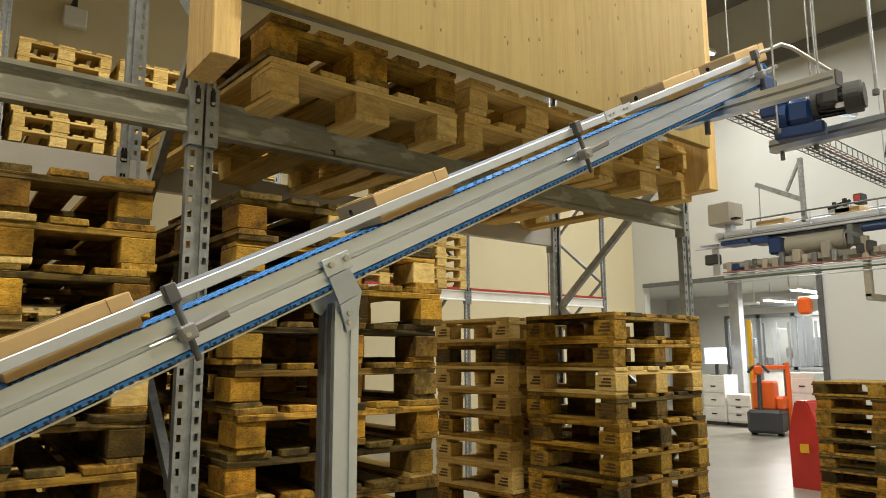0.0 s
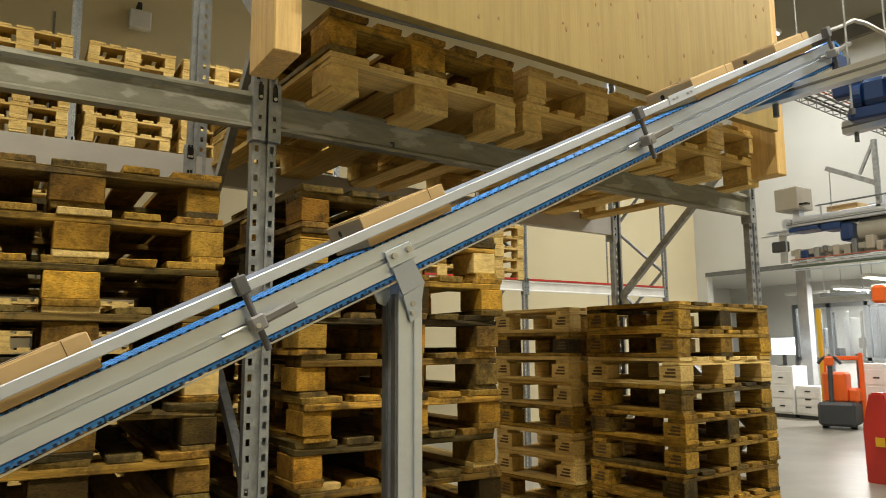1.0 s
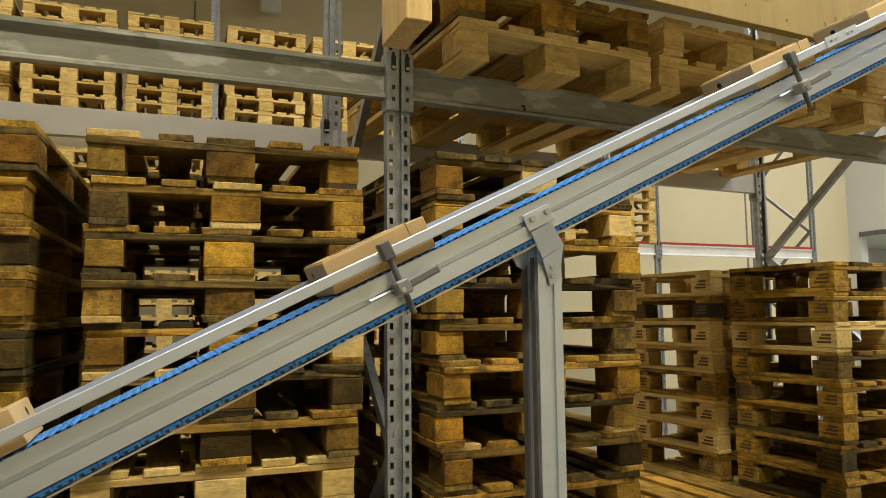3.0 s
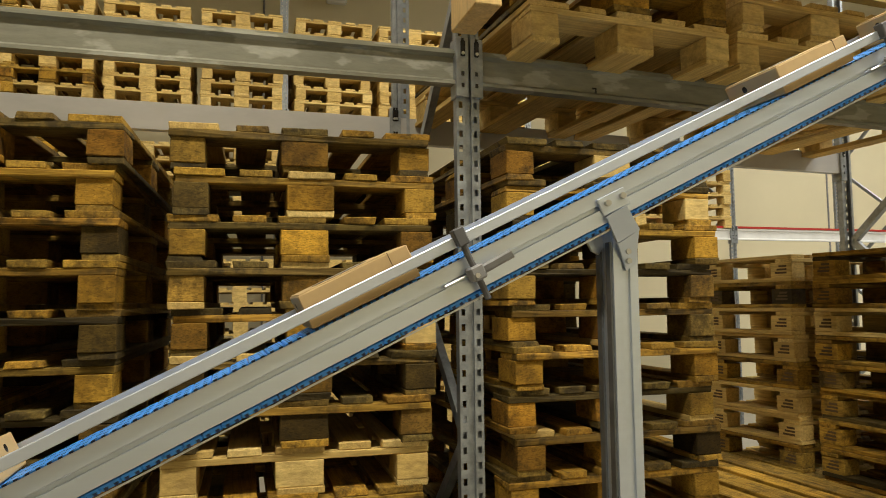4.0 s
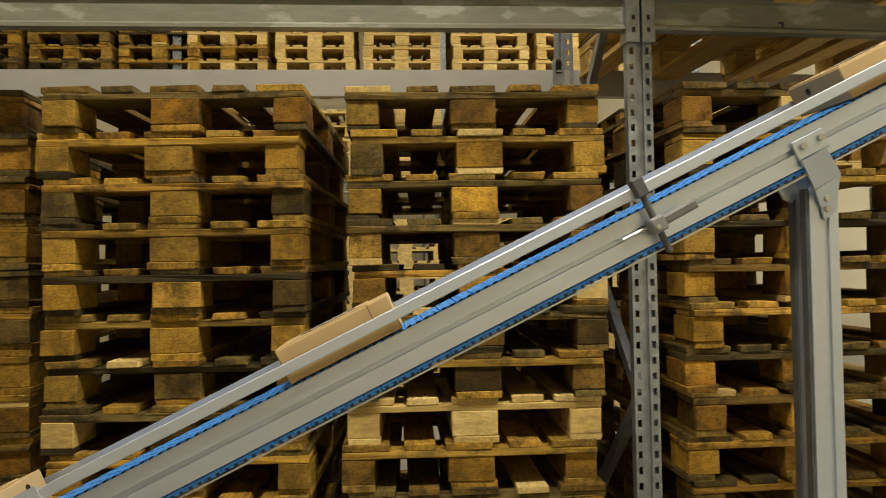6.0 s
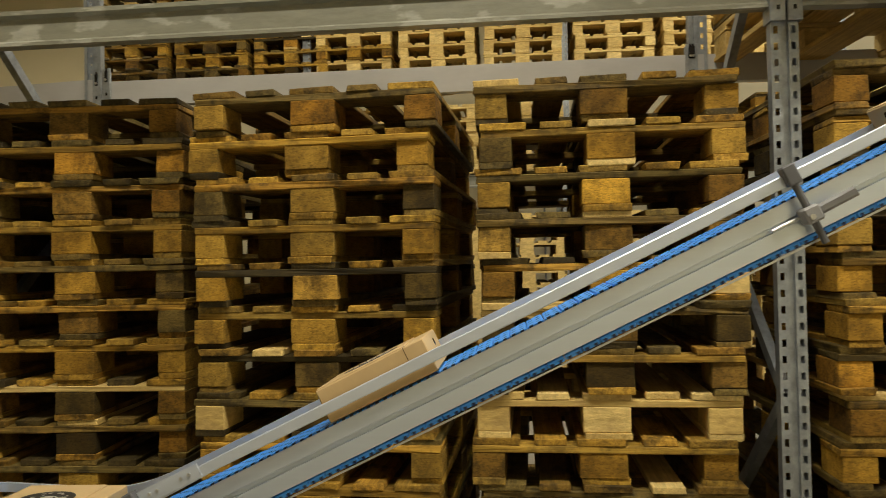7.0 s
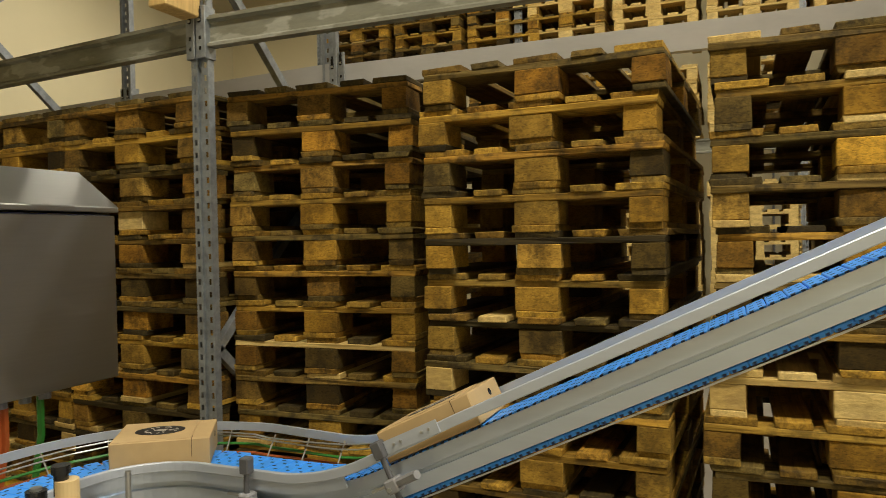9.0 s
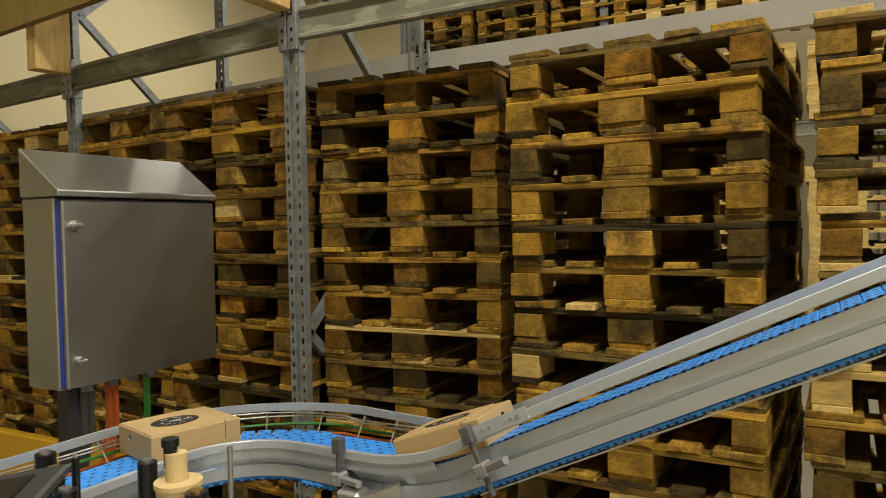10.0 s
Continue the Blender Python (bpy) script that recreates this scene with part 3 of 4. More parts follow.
LTOP = L1 + L2 + L3 + L4 + L5
STATIONS = [0.0, L1 * 0.5, L1 - 0.25, L1 - 0.12, L1] + [L1 + L2 * k / 8 for k in range(1, 9)] + [L1 + L2 + L3] + [L1 + L2 + L3 + L4 * k / 16 for k in range(1, 17)] + [LTOP]


def along(section, s0=0.0, s1=None, spread=0.0, drop=0.0):
    """A (side, up) profile carried along the conveyor; side grows away from the front panel."""
    s1 = LTOP if s1 is None else s1
    bm = bmesh.new()
    rings = []
    for s in [s0] + [q for q in STATIONS if s0 < q < s1] + [s1]:
        p, d, up = on_path(s)
        side = d.cross(up)
        ease = min(1.0, max(0.0, (s - L1 + 0.25) / (L2 + 0.4)))
        out = spread * ease
        rings.append([bm.verts.new(p + side * (a + out) + up * (b - drop * ease)) for a, b in section])
    k = len(section)
    for r0, r1 in zip(rings, rings[1:]):
        for j in range(k):
            bm.faces.new((r0[j], r0[(j + 1) % k], r1[(j + 1) % k], r1[j]))
    bm.faces.new(rings[0][::-1])
    bm.faces.new(rings[-1])
    return bm


def rect(a0, a1, b0, b1):
    return [(a0, b0), (a1, b0), (a1, b1), (a0, b1)]


conveyor = thing("conveyor", pose(0, 0, 0), "aluminium incline conveyor with a blue modular chain", "conveyor")
for s, nm in ((-1, "front"), (1, "back")):
    h = HALF * s if s < 0 else 0.088
    top = 0.0 if s < 0 else -0.012
    prof = [(h, top), (h, -0.033), (h - 0.009 * s, -0.035), (h - 0.009 * s, -0.044), (h + 0.003 * s, -0.0455), (h + 0.003 * s, -0.079), (h - 0.012 * s, -0.081), (h - 0.012 * s, top)]
    side = part("side_profile", along(prof), M_ALU, conveyor)
    part("slide_strip", along(rect(*sorted((h - 0.004 * s, h - 0.03 * s)), -0.022, -0.016)), M_WHITEPAINT, side)
    g = 0.114 * s
    rail = part("guide_rail", along([(g, 0.028), (g + 0.010 * s, 0.028), (g + 0.011 * s, 0.030), (g + 0.011 * s, 0.0505), (g + 0.0095 * s, 0.0525), (g, 0.0525)], 0.12, spread=0.085 if s > 0 else 0.0, drop=0.0 if s > 0 else 0.024), M_RAIL, conveyor)
    if s < 0:
        part("guide_skirt", along(rect(g, g - 0.006, 0.0, 0.032), L1 + L2 * 0.3, drop=0.024), M_ALU, rail)
    part("return_edge", along(rect(*sorted((h, h - 0.003 * s)), -0.100, -0.096), 0.0, L1), M_ZINC, side)
part("tie_plates", along(rect(-0.1, 0.1, -0.055, -0.05)), M_GALV, conveyor)

# the chain: one loop of blue links, carried down and returned underneath
PITCH = 0.041
LOOP = 2 * LTOP + 0.3


def link_mesh():
    bm = bmesh.new()
    box(bm, -0.0198, 0.0198, -0.1, 0.07, -0.010, 0.002, bevel=0.0022)
    plain_faces = set(bm.faces)
    # thin dark pads: the shade inside slots and edge notches, put in as colour
    for i in range(7):
        y = -0.085 + 0.0228 * i
        o = 0.009 if i % 2 else -0.009
        box(bm, o - 0.005, o + 0.005, y - 0.0032, y + 0.0032, 0.0015, 0.0024)
    for x in (-0.01, 0.01):
        box(bm, x - 0.004, x + 0.004, -0.1008, -0.093, -0.004, 0.0026)
    for f in bm.faces:
        f.material_index = 0 if f in plain_faces else 1
    return mesh_of(bm, "belt_link", [M_BELT, M_SLOT])


M_SLOT = plain("slot_shade_blue", (0.006, 0.025, 0.10), 0.5)
LINK = link_mesh()


def frame_at(s):
    s %= LOOP
    if s < LTOP:
        p, d, up = on_path(s)
        p = p + up * 0.001
    elif s < LTOP + 0.15:
        p, d, up = on_path(LTOP - 1e-4)
        a = (s - LTOP) / 0.15 * math.pi
        p = p + d * 0.0465 * math.sin(a) + up * (0.0465 * math.cos(a) - 0.0455)
        d, up = d * math.cos(a) - up * math.sin(a), up * math.cos(a) + d * math.sin(a)
    elif s < 2 * LTOP + 0.15:
        p, d, up = on_path(2 * LTOP + 0.15 - s)
        p, d, up = p - up * 0.092, -d, -up
    else:
        p, d, up = on_path(0)
        a = (s - 2 * LTOP - 0.15) / 0.15 * math.pi
        p = p - d * 0.0465 * math.sin(a) + up * (-0.0465 * math.cos(a) - 0.0455)
        d, up = -d * math.cos(a) + up * math.sin(a), -up * math.cos(a) - d * math.sin(a)
    side = d.cross(up)
    m = Matrix((-d, side, up)).transposed().to_4x4()
    m.translation = p
    return m


SPEED = 0.236
LINKS = []
for i in range(int(LOOP / PITCH)):
    ob = part("belt_link", LINK, None, conveyor)
    ob.matrix_basis = frame_at(i * LOOP / int(LOOP / PITCH))
    LINKS.append((ob, i * LOOP / int(LOOP / PITCH)))


def rail_clamp(s, knob=1):
    """Threaded rod with a rail head above, a cross block on the groove and a turning knob."""
    p, d, up = on_path(s)
    m = Matrix((-d, d.cross(up), up)).transposed().to_4x4()
    m.translation = p
    f = HALF
    c = part("rail_bracket", boxes((-0.014, 0.014, -f - 0.040, -f - 0.012, 0.026, 0.068), bevel=0.003), M_CLAMP, conveyor, "dark grey rail bracket", m=m)
    part("threaded_rod", rods(((0, -f - 0.027, -0.105), (0, -f - 0.027, 0.05), 0.0075)), M_CLAMP, c)
    part("cross_block", boxes((-0.017, 0.017, -f - 0.045, -f - 0.004, -0.058, -0.024), bevel=0.004), M_KNOBGREY, c)
    part("knob", rods(((0.012, -f - 0.03, -0.04), (0.085, -f - 0.058, -0.034), 0.011), seg=6), M_KNOBGREY, c)
    part("bolt", rods(((-0.006, -f - 0.049, -0.045), (-0.006, -f - 0.043, -0.045), 0.006), seg=6), M_ZINC, c)
    part("pin", rods(((-0.075, -f - 0.008, -0.04), (0.0, -f - 0.008, -0.04), 0.004)), M_ZINC, c)
    return c


for x in (0.56, 1.80, 2.92):
    rail_clamp((HEAD_X - x) / CA)
rail_clamp(L1 - 0.05)
rail_clamp(L1 + L2 + 0.10)
# rail joints
for s in (L1 - 0.14, (HEAD_X - 2.02) / CA):
    p, d, up = on_path(s)
    m = Matrix((-d, d.cross(up), up)).transposed().to_4x4()
    m.translation = p
    j = part("rail_joint", boxes((-0.075, 0.075, -0.127, -0.1245, 0.029, 0.06)), M_RAIL, conveyor, m=m)
    for dx in (-0.05, -0.03, 0.03, 0.05):
        part("screw", rods(((dx, -0.130, 0.045), (dx, -0.1268, 0.045), 0.004), seg=8), M_ZINC, j)

# head guide rod and drive end
part("rail_end_rod", sweep([on_path(0.12)[0] + Vector((0, -0.131, 0.055)), on_path(0.0)[0] + Vector((0.02, -0.131, 0.06)), (3.13, 1.69, 2.945), (3.17, 1.66, 2.93), (3.3, 1.53, 2.785)], [(0.009 * math.cos(k), 0.009 * math.sin(k)) for k in (0, 1.05, 2.1, 3.14, 4.19, 5.24)]), M_ZINC, conveyor)
part("drive_plate", boxes((2.97, 3.1, 1.70, 1.712, 2.69, 2.775), (2.97, 3.1, 1.945, 1.957, 2.69, 2.775), bevel=0.004), M_BLUE, conveyor, "dark blue drive end plates")

# support post with folded bracket
support = thing("conveyor_post", pose(0, 0, 0), "grey slotted aluminium conveyor post with a folded bracket", "conveyor post")
PX0, PX1, PY0, PY1 = 0.946, 1.013, 1.735, 1.805
bm = prism([(PY0, 0), (PY0, 1.73), (PY1, 1.73), (PY1, 0)], PX0, PX1)
part("post", bm, M_ALU, support)
part("post_ridge", boxes((PX0, PX0 + 0.022, PY0 - 0.006, PY0, 0.0, 1.7), (PX1 - 0.022, PX1, PY0 - 0.006, PY0, 0.0, 1.7)), M_ALU, support)
# left ridges of the same post, in a darker colour than the front pair
part("side_ridge", boxes((PX0 - 0.006, PX0, PY0, PY0 + 0.022, 0.0, 1.7), (PX0 - 0.006, PX0, PY1 - 0.022, PY1, 0.0, 1.7)), M_DARKSTEEL, support)
part("base_plate", boxes((PX0 - 0.05, PX1 + 0.05, PY0 - 0.05, PY1 + 0.05, 0.0, 0.012)), M_GALV, support)
pb, db, ub = on_path((HEAD_X - 0.932) / CA)
mb = Matrix((-db, db.cross(ub), ub)).transposed().to_4x4()
mb.translation = pb
bk = part("bracket", boxes((-0.055, 0.025, -HALF - 0.010, -HALF - 0.003, -0.062, -0.018), bevel=0.002), M_ALU, support, m=mb)
for dx in (-0.035, 0.01):
    part("bolt", rods(((dx, -HALF - 0.020, -0.036), (dx, -HALF - 0.009, -0.036), 0.008), seg=8), M_ZINC, bk)


def plate(corners, thick):
    """A flat steel plate through the given corners, thickened away from the viewer."""
    bm = bmesh.new()
    n = Vector((0, thick, 0))
    a = [bm.verts.new(p) for p in corners]
    b = [bm.verts.new(Vector(p) + n) for p in corners]
    bm.faces.new(a)
    bm.faces.new(b[::-1])
    for k in range(len(a)):
        bm.faces.new((a[k], b[k], b[(k + 1) % len(a)], a[(k + 1) % len(a)]))
    bmesh.ops.recalc_face_normals(bm, faces=bm.faces)
    return bm


part("folded_strip", plate([(0.909, 1.690, 1.756), (0.964, 1.690, 1.785), (1.012, 1.712, 1.730), (0.950, 1.712, 1.696)], 0.006), M_ALU, support)
bl = part("lower_bracket", plate([(0.951, 1.712, 1.694), (1.010, 1.712, 1.729), (1.006, 1.727, 1.647), (0.980, 1.727, 1.629)], 0.006), M_ALU, support)
for x, z in ((0.980, 1.676), (0.981, 1.653)):
    part("bolt", rods(((x, 1.712, z), (x, 1.726, z), 0.007), seg=8), M_ZINC, bl)
part("back_ear", plate([(0.892, 1.776, 1.722), (0.948, 1.776, 1.745), (0.951, 1.776, 1.70), (0.934, 1.776, 1.672), (0.915, 1.776, 1.68)], 0.008), M_ALU, support)
# leg under the flat part
leg = thing("support_stand", pose(-1.17, 1.66, 0), "grey aluminium conveyor stand with cast cross clamps", "stand")
part("leg_tube", boxes((-0.03, 0.03, -0.02, 0.04, 0.0, 0.80), bevel=0.004), M_ALU, leg)
part("clamp_casting", boxes((-0.04, 0.03, -0.03, 0.03, 0.80, 0.86), bevel=0.008), M_ZINC, leg)
part("clamp_arm", bar(bmesh.new(), (-0.06, -0.05, 0.80), (0.12, 0.03, 0.87), 0.028, 0.028), M_ZINC, leg)

# wire guide loops and cables behind the curve
for k, (dz, mat, lab) in enumerate(((0.030, M_ZINC, ""), (0.018, M_ZINC, ""), (-0.005, M_GREEN, "green cable"), (-0.03, M_CABLE_ORANGE, "orange cable"))):
    pts = [on_path(s)[0] + on_path(s)[1].cross(on_path(s)[2]) * (0.16 + 0.012 * math.sin(s * 9 + k)) + Vector((0, 0, dz)) for s in [L1 + L2 * 0.3 + q * 0.06 for q in range(24)]]
    rr_ = 0.0025 if k < 2 else 0.0045
    part("wire" if k < 2 else "cable", sweep(pts, [(rr_ * math.cos(q), rr_ * math.sin(q)) for q in (0, 1.05, 2.1, 3.14, 4.19, 5.24)]), mat, conveyor, lab)
for q in range(9):
    s = L1 + L2 * 0.5 + q * 0.12
    p, d, up = on_path(s)
    side = d.cross(up)
    part("wire", rods((p + side * 0.115 + Vector((0, 0, -0.04)), p + side * 0.175 + Vector((0, 0, 0.035)), 0.0022), seg=6), M_DULLGREY, conveyor)


# ================= boxes on the chain =================
BL, BW, BH = 0.262, 0.205, 0.077


def carton(label):
    """Flat folded carton: body, tucked lid with a slot, an end flap with a finger hole and an oval print."""
    t = thing("cardboard_box", pose(0, 0, 0), label, "box", "boxes on the conveyor")
    body = part("body", boxes((-BL / 2, BL / 2, -BW / 2, BW / 2, 0.0, BH), bevel=0.0025), M_CARD, t)
    part("lid", boxes((-BL / 2 + 0.004, BL / 2 - 0.05, -BW / 2 + 0.003, BW / 2 - 0.003, BH - 0.001, BH + 0.0025), bevel=0.001), M_CARD, t)
    part("lid_seam", boxes((BL / 2 - 0.049, BL / 2 - 0.0475, -BW / 2 - 0.0006, -BW / 2 + 0.03, BH * 0.35, BH + 0.0008)), M_CARD_IN, t)
    for s in (-1, 1):
        part("finger_hole", rods((((BL / 2 - 0.001) * s, 0.03, BH * 0.68), ((BL / 2 + 0.0007) * s, 0.03, BH * 0.68), 0.009), seg=12), M_BLACK, t)
    bm = bmesh.new()
    bmesh.ops.create_cone(bm, cap_ends=True, segments=36, radius1=1, radius2=1, depth=1, matrix=Matrix.Translation((-0.015, 0, BH + 0.0028)) @ Matrix.Diagonal((0.068, 0.047, 0.0006, 1)))
    pr = part("print", bm, M_PRINT, t, "dark oval print with pale marks")
    rr = random.Random(5)
    bm = bmesh.new()
    for k in range(34):
        a, q = rr.uniform(0, 6.283), rr.uniform(0.0, 0.82)
        x, y, w, h = -0.015 + 0.062 * q * math.cos(a), 0.042 * q * math.sin(a), rr.uniform(0.004, 0.014), rr.uniform(0.003, 0.007)
        box(bm, x - w / 2, x + w / 2, y - h / 2, y + h / 2, BH + 0.0031, BH + 0.0033 + 0.00002 * k)
    part("print_pattern", bm, M_PRINT_GREY, pr)
    return t


LAB = "brown corrugated cardboard box with a dark oval print"
# distance from the head of each box's middle at the start
STARTS = [(HEAD_X - x) / CA + BL / 2 for x in (0.50, 1.312, 2.56, 3.06)]
CARTONS = [carton(LAB) for _ in STARTS]

# ================= control cabinet =================
cab = thing("control_cabinet", pose(-2.09, 1.485, 1.06), "brushed stainless steel control cabinet with a sloping roof", "control cabinet")
W, D = 0.605, 0.175
part("cabinet_body", boxes((-D, -0.022, 0, W, 0, 0.58), bevel=0.004), M_STAIN, cab)
part("gasket", boxes((-0.022, -0.016, 0.006, W - 0.006, 0.008, 0.575)), M_GASKET, cab, "blue door gasket")
door = part("cabinet_door", boxes((-0.016, 0.004, 0.012, W - 0.004, 0.004, 0.572), bevel=0.004), M_STAIN, cab)
for z in (0.085, 0.495):
    lk = part("lock", rods(((0.004, 0.05, z), (0.018, 0.05, z), 0.014), seg=16), M_ZINC, door, "chrome quarter-turn lock")
    part("lock_wing", boxes((0.018, 0.026, 0.036, 0.064, z - 0.005, z + 0.005), bevel=0.002), M_ZINC, lk)
roof = bmesh.new()
vs = [roof.verts.new(p) for p in ((0.012, -0.006, 0.60), (0.012, W + 0.006, 0.60), (-D, W + 0.006, 0.735), (-D, -0.006, 0.735),
                                  (0.012, -0.006, 0.582), (0.012, W + 0.006, 0.582), (-D, W + 0.006, 0.582), (-D, -0.006, 0.582))]
for q in ((0, 1, 2, 3), (4, 5, 1, 0), (5, 6, 2, 1), (6, 7, 3, 2), (7, 4, 0, 3), (7, 6, 5, 4)):
    roof.faces.new([vs[i] for i in q])
bmesh.ops.bevel(roof, geom=list(roof.edges), offset=0.003, segments=1, affect="EDGES")
part("sloping_roof", roof, M_STAIN, cab)
for y, r in ((0.13, 0.02), (0.22, 0.018), (0.3, 0.018), (0.37, 0.02)):
    part("cable_gland", rods(((-0.08, y, -0.03), (-0.08, y, 0.0), r), seg=10), M_KNOBGREY, cab)
for y, mat, lab in ((0.12, M_CABLE_GREY, "grey cable"), (0.14, M_CABLE_GREY, "grey cable"), (0.21, M_CABLE_ORANGE, "orange cable"), (0.235, M_CABLE_ORANGE, "orange cable"), (0.36, M_GREEN, "green cable")):
    pts = [(-0.08 + 0.01 * math.sin(y * 50), y, -0.02), (-0.1, y + 0.01, -0.15), (-0.12, y - 0.01, -0.35), (-0.15, y, -0.75)]
    part("cable", sweep(pts, [(0.012 * math.cos(q), 0.012 * math.sin(q)) for q in (0, 1.05, 2.1, 3.14, 4.19, 5.24)], up=Vector((1, 0, 0))), mat, cab, lab)
part("stand_post", boxes((-0.16, -0.10, 0.08, 0.14, -1.06, 0.02), (-0.2, -0.08, 0.03, 0.19, -1.06, -1.048)), M_CHARCOAL, cab)

# ================= label machine parts beside the conveyor =================
mach = thing("machine_table", pose(-1.42, 1.0, 0), "machine table with black knobs and an operator panel", "machine")
part("table_top", boxes((-0.16, 0.30, -0.35, 0.16, 0.885, 0.90), bevel=0.003), M_ALU, mach)
part("table_leg", boxes((-0.1, -0.04, -0.3, -0.24, 0, 0.885), (0.2, 0.26, 0.06, 0.12, 0, 0.885), (0.2, 0.26, -0.3, -0.24, 0, 0.885)), M_ALU, mach)


def knob(x, y, z0, z1, r, cap):
    k = part("knob", rods(((x + 1.42, y - 1.0, z0), (x + 1.42, y - 1.0, z1), r), seg=18), M_BLACK, mach)
    part("knob_cap", rods(((x + 1.42, y - 1.0, z1), (x + 1.42, y - 1.0, z1 + 0.006), r * 0.55), seg=14), cap, k)


M_BRASS = metal("brass", (0.7, 0.5, 0.15), 0.3, 1.0, 0.1)
knob(-1.352, 1.178, 0.9, 1.05, 0.02, M_ZINC)
knob(-1.539, 1.076, 0.9, 1.072, 0.021, M_ZINC)
knob(-1.476, 1.053, 0.9, 1.055, 0.02, M_BRASS)
knob(-1.409, 1.032, 0.9, 1.03, 0.022, M_ZINC)
knob(-1.484, 1.106, 0.9, 1.062, 0.008, M_ZINC)
knob(-1.145, 1.12, 0.9, 1.04, 0.022, M_BRASS)
part("pin", rods(((0.183, 0.298, 0.6), (0.183, 0.298, 1.063), 0.006)), M_ZINC, mach)
part("pin_arm", bar(bmesh.new(), (0.1, 0.1, 0.88), (0.19, 0.31, 0.88), 0.03, 0.02), M_ALU, mach)
roller = part("nylon_roller", rods(((0.205, 0.139, 0.9), (0.205, 0.139, 1.035), 0.042), ((0.205, 0.139, 1.035), (0.205, 0.139, 1.045), 0.046), seg=28), M_CREAM, mach, "cream nylon roller")
part("roller_hub", rods(((0.2, 0.139, 1.045), (0.2, 0.139, 1.1), 0.021), seg=20), M_CREAM, roller)
part("bottle_neck", rods(((0.191, 0.134, 1.07), (0.191, 0.134, 1.12), 0.013), ((0.191, 0.134, 1.112), (0.191, 0.134, 1.127), 0.017), seg=18), M_BLACK, roller, "black stopper")
pan = part("operator_panel", boxes((-0.16, 0.1, -0.11, 0.1, -0.02, 0.0), bevel=0.006), M_CHARCOAL, mach, "dark tilted operator panel", m=pose(0.02, -0.12, 1.06, 14, -10, 25))
part("panel_window", boxes((-0.13, 0.05, 0.0, 0.07, 0.0005, 0.003)), M_BLACK, pan)
part("keypad", boxes(*[(-0.12 + 0.04 * i, -0.09 + 0.04 * i, -0.07, -0.045, 0.0005, 0.004) for i in range(4)], bevel=0.001), M_CLAMP, pan)
part("panel_stem", boxes((-0.02, 0.02, -0.02, 0.02, -0.2, -0.02)), M_CHARCOAL, pan)

# yellow rail along the rack foot
guard = thing("guard_rail", pose(0, 0, 0), "yellow painted steel guard rail along the rack foot", "guard rail")
part("rail_plate", boxes((-7.4, -2.3, 2.12, 2.17, 0.34, 0.6), bevel=0.008), M_YELLOW, guard)
for x in (-7.2, -5.0, -2.6):
    part("rail_post", boxes((x - 0.05, x + 0.05, 2.17, 2.25, 0, 0.62)), M_YELLOW, guard)

# ================= drive end and overhead line to the right =================
hang = thing("hanging_gantry", pose(-0.02, 0.02, 0.02), "aluminium gantry beams hung on thin rods above the hall", "gantry")
for a, b in (((2.755, 1.27, 2.541), (2.72, 1.93, 2.541)), ((3.255, 0.8, 2.488), (3.23, 1.785, 2.488))):
    bm_ = part("cross_beam", bar(bmesh.new(), a, b, 0.05, 0.055), M_ALU, hang)
    a, b = Vector(a) - Vector((0.0255, -0.004, 0)), Vector(b) - Vector((0.0255, 0, 0))
    part("beam_slot", bar(bmesh.new(), a, b, 0.004, 0.009), M_DARKSTEEL, bm_)
part("end_cap", boxes((2.728, 2.782, 1.262, 1.268, 2.512, 2.57), bevel=0.002), M_CLAMP, hang)
for x, y, z in ((2.9, 1.578, 2.44), (2.88, 1.392, 2.55), (2.93, 1.215, 2.5), (3.26, 1.6, 2.44)):
    part("hanger_rod", rods(((x, y, z), (x, y, 9.4), 0.0045), seg=8), M_GALV, hang)
    part("rod_nut", rods(((x, y, z), (x, y, z + 0.02), 0.013), seg=6), M_DARKSTEEL, hang)
part("stringer", bar(bmesh.new(), (2.93, 1.6, 2.62), (3.24, 1.42, 2.55), 0.03, 0.04), M_ALU, hang)
part("clamp_bolt", rods(((2.735, 1.79, 2.46), (2.735, 1.79, 2.52), 0.012), seg=8), M_DARKSTEEL, hang)
part("foot_bolt", rods(((3.235, 1.74, 2.42), (3.235, 1.74, 2.47), 0.01), seg=8), M_DARKSTEEL, hang)
motor = thing("gear_motor", pose(2.985, 1.50, 2.573, 0, 0, -76), "black finned electric motor on a dark blue gearbox", "motor")
part("gearbox", boxes((-0.1, 0.0, -0.045, 0.05, -0.075, 0.03), bevel=0.018), M_BLUE, motor)
part("gearbox_flange", rods(((-0.13, 0, -0.03), (-0.095, 0, -0.03), 0.055), seg=20), M_BLUE, motor)
part("motor_body", rods(((0.0, 0, 0.0), (0.12, 0, 0.0), 0.052), seg=24), M_BLACK, motor)
for k in range(14):
    a = 2 * math.pi * k / 14
    part("fin", bar(bmesh.new(), (0.025, 0.056 * math.cos(a), 0.056 * math.sin(a)), (0.115, 0.056 * math.cos(a), 0.056 * math.sin(a)), 0.006, 0.006), M_BLACK, motor)
part("end_shield", rods(((0.0, 0, 0), (0.022, 0, 0), 0.062), seg=24), M_CHARCOAL, motor)
part("fan_cowl", rods(((0.118, 0, 0.0), (0.175, 0, 0.0), 0.063), ((0.175, 0, 0), (0.186, 0, 0), 0.05), seg=24), M_CHARCOAL, motor)
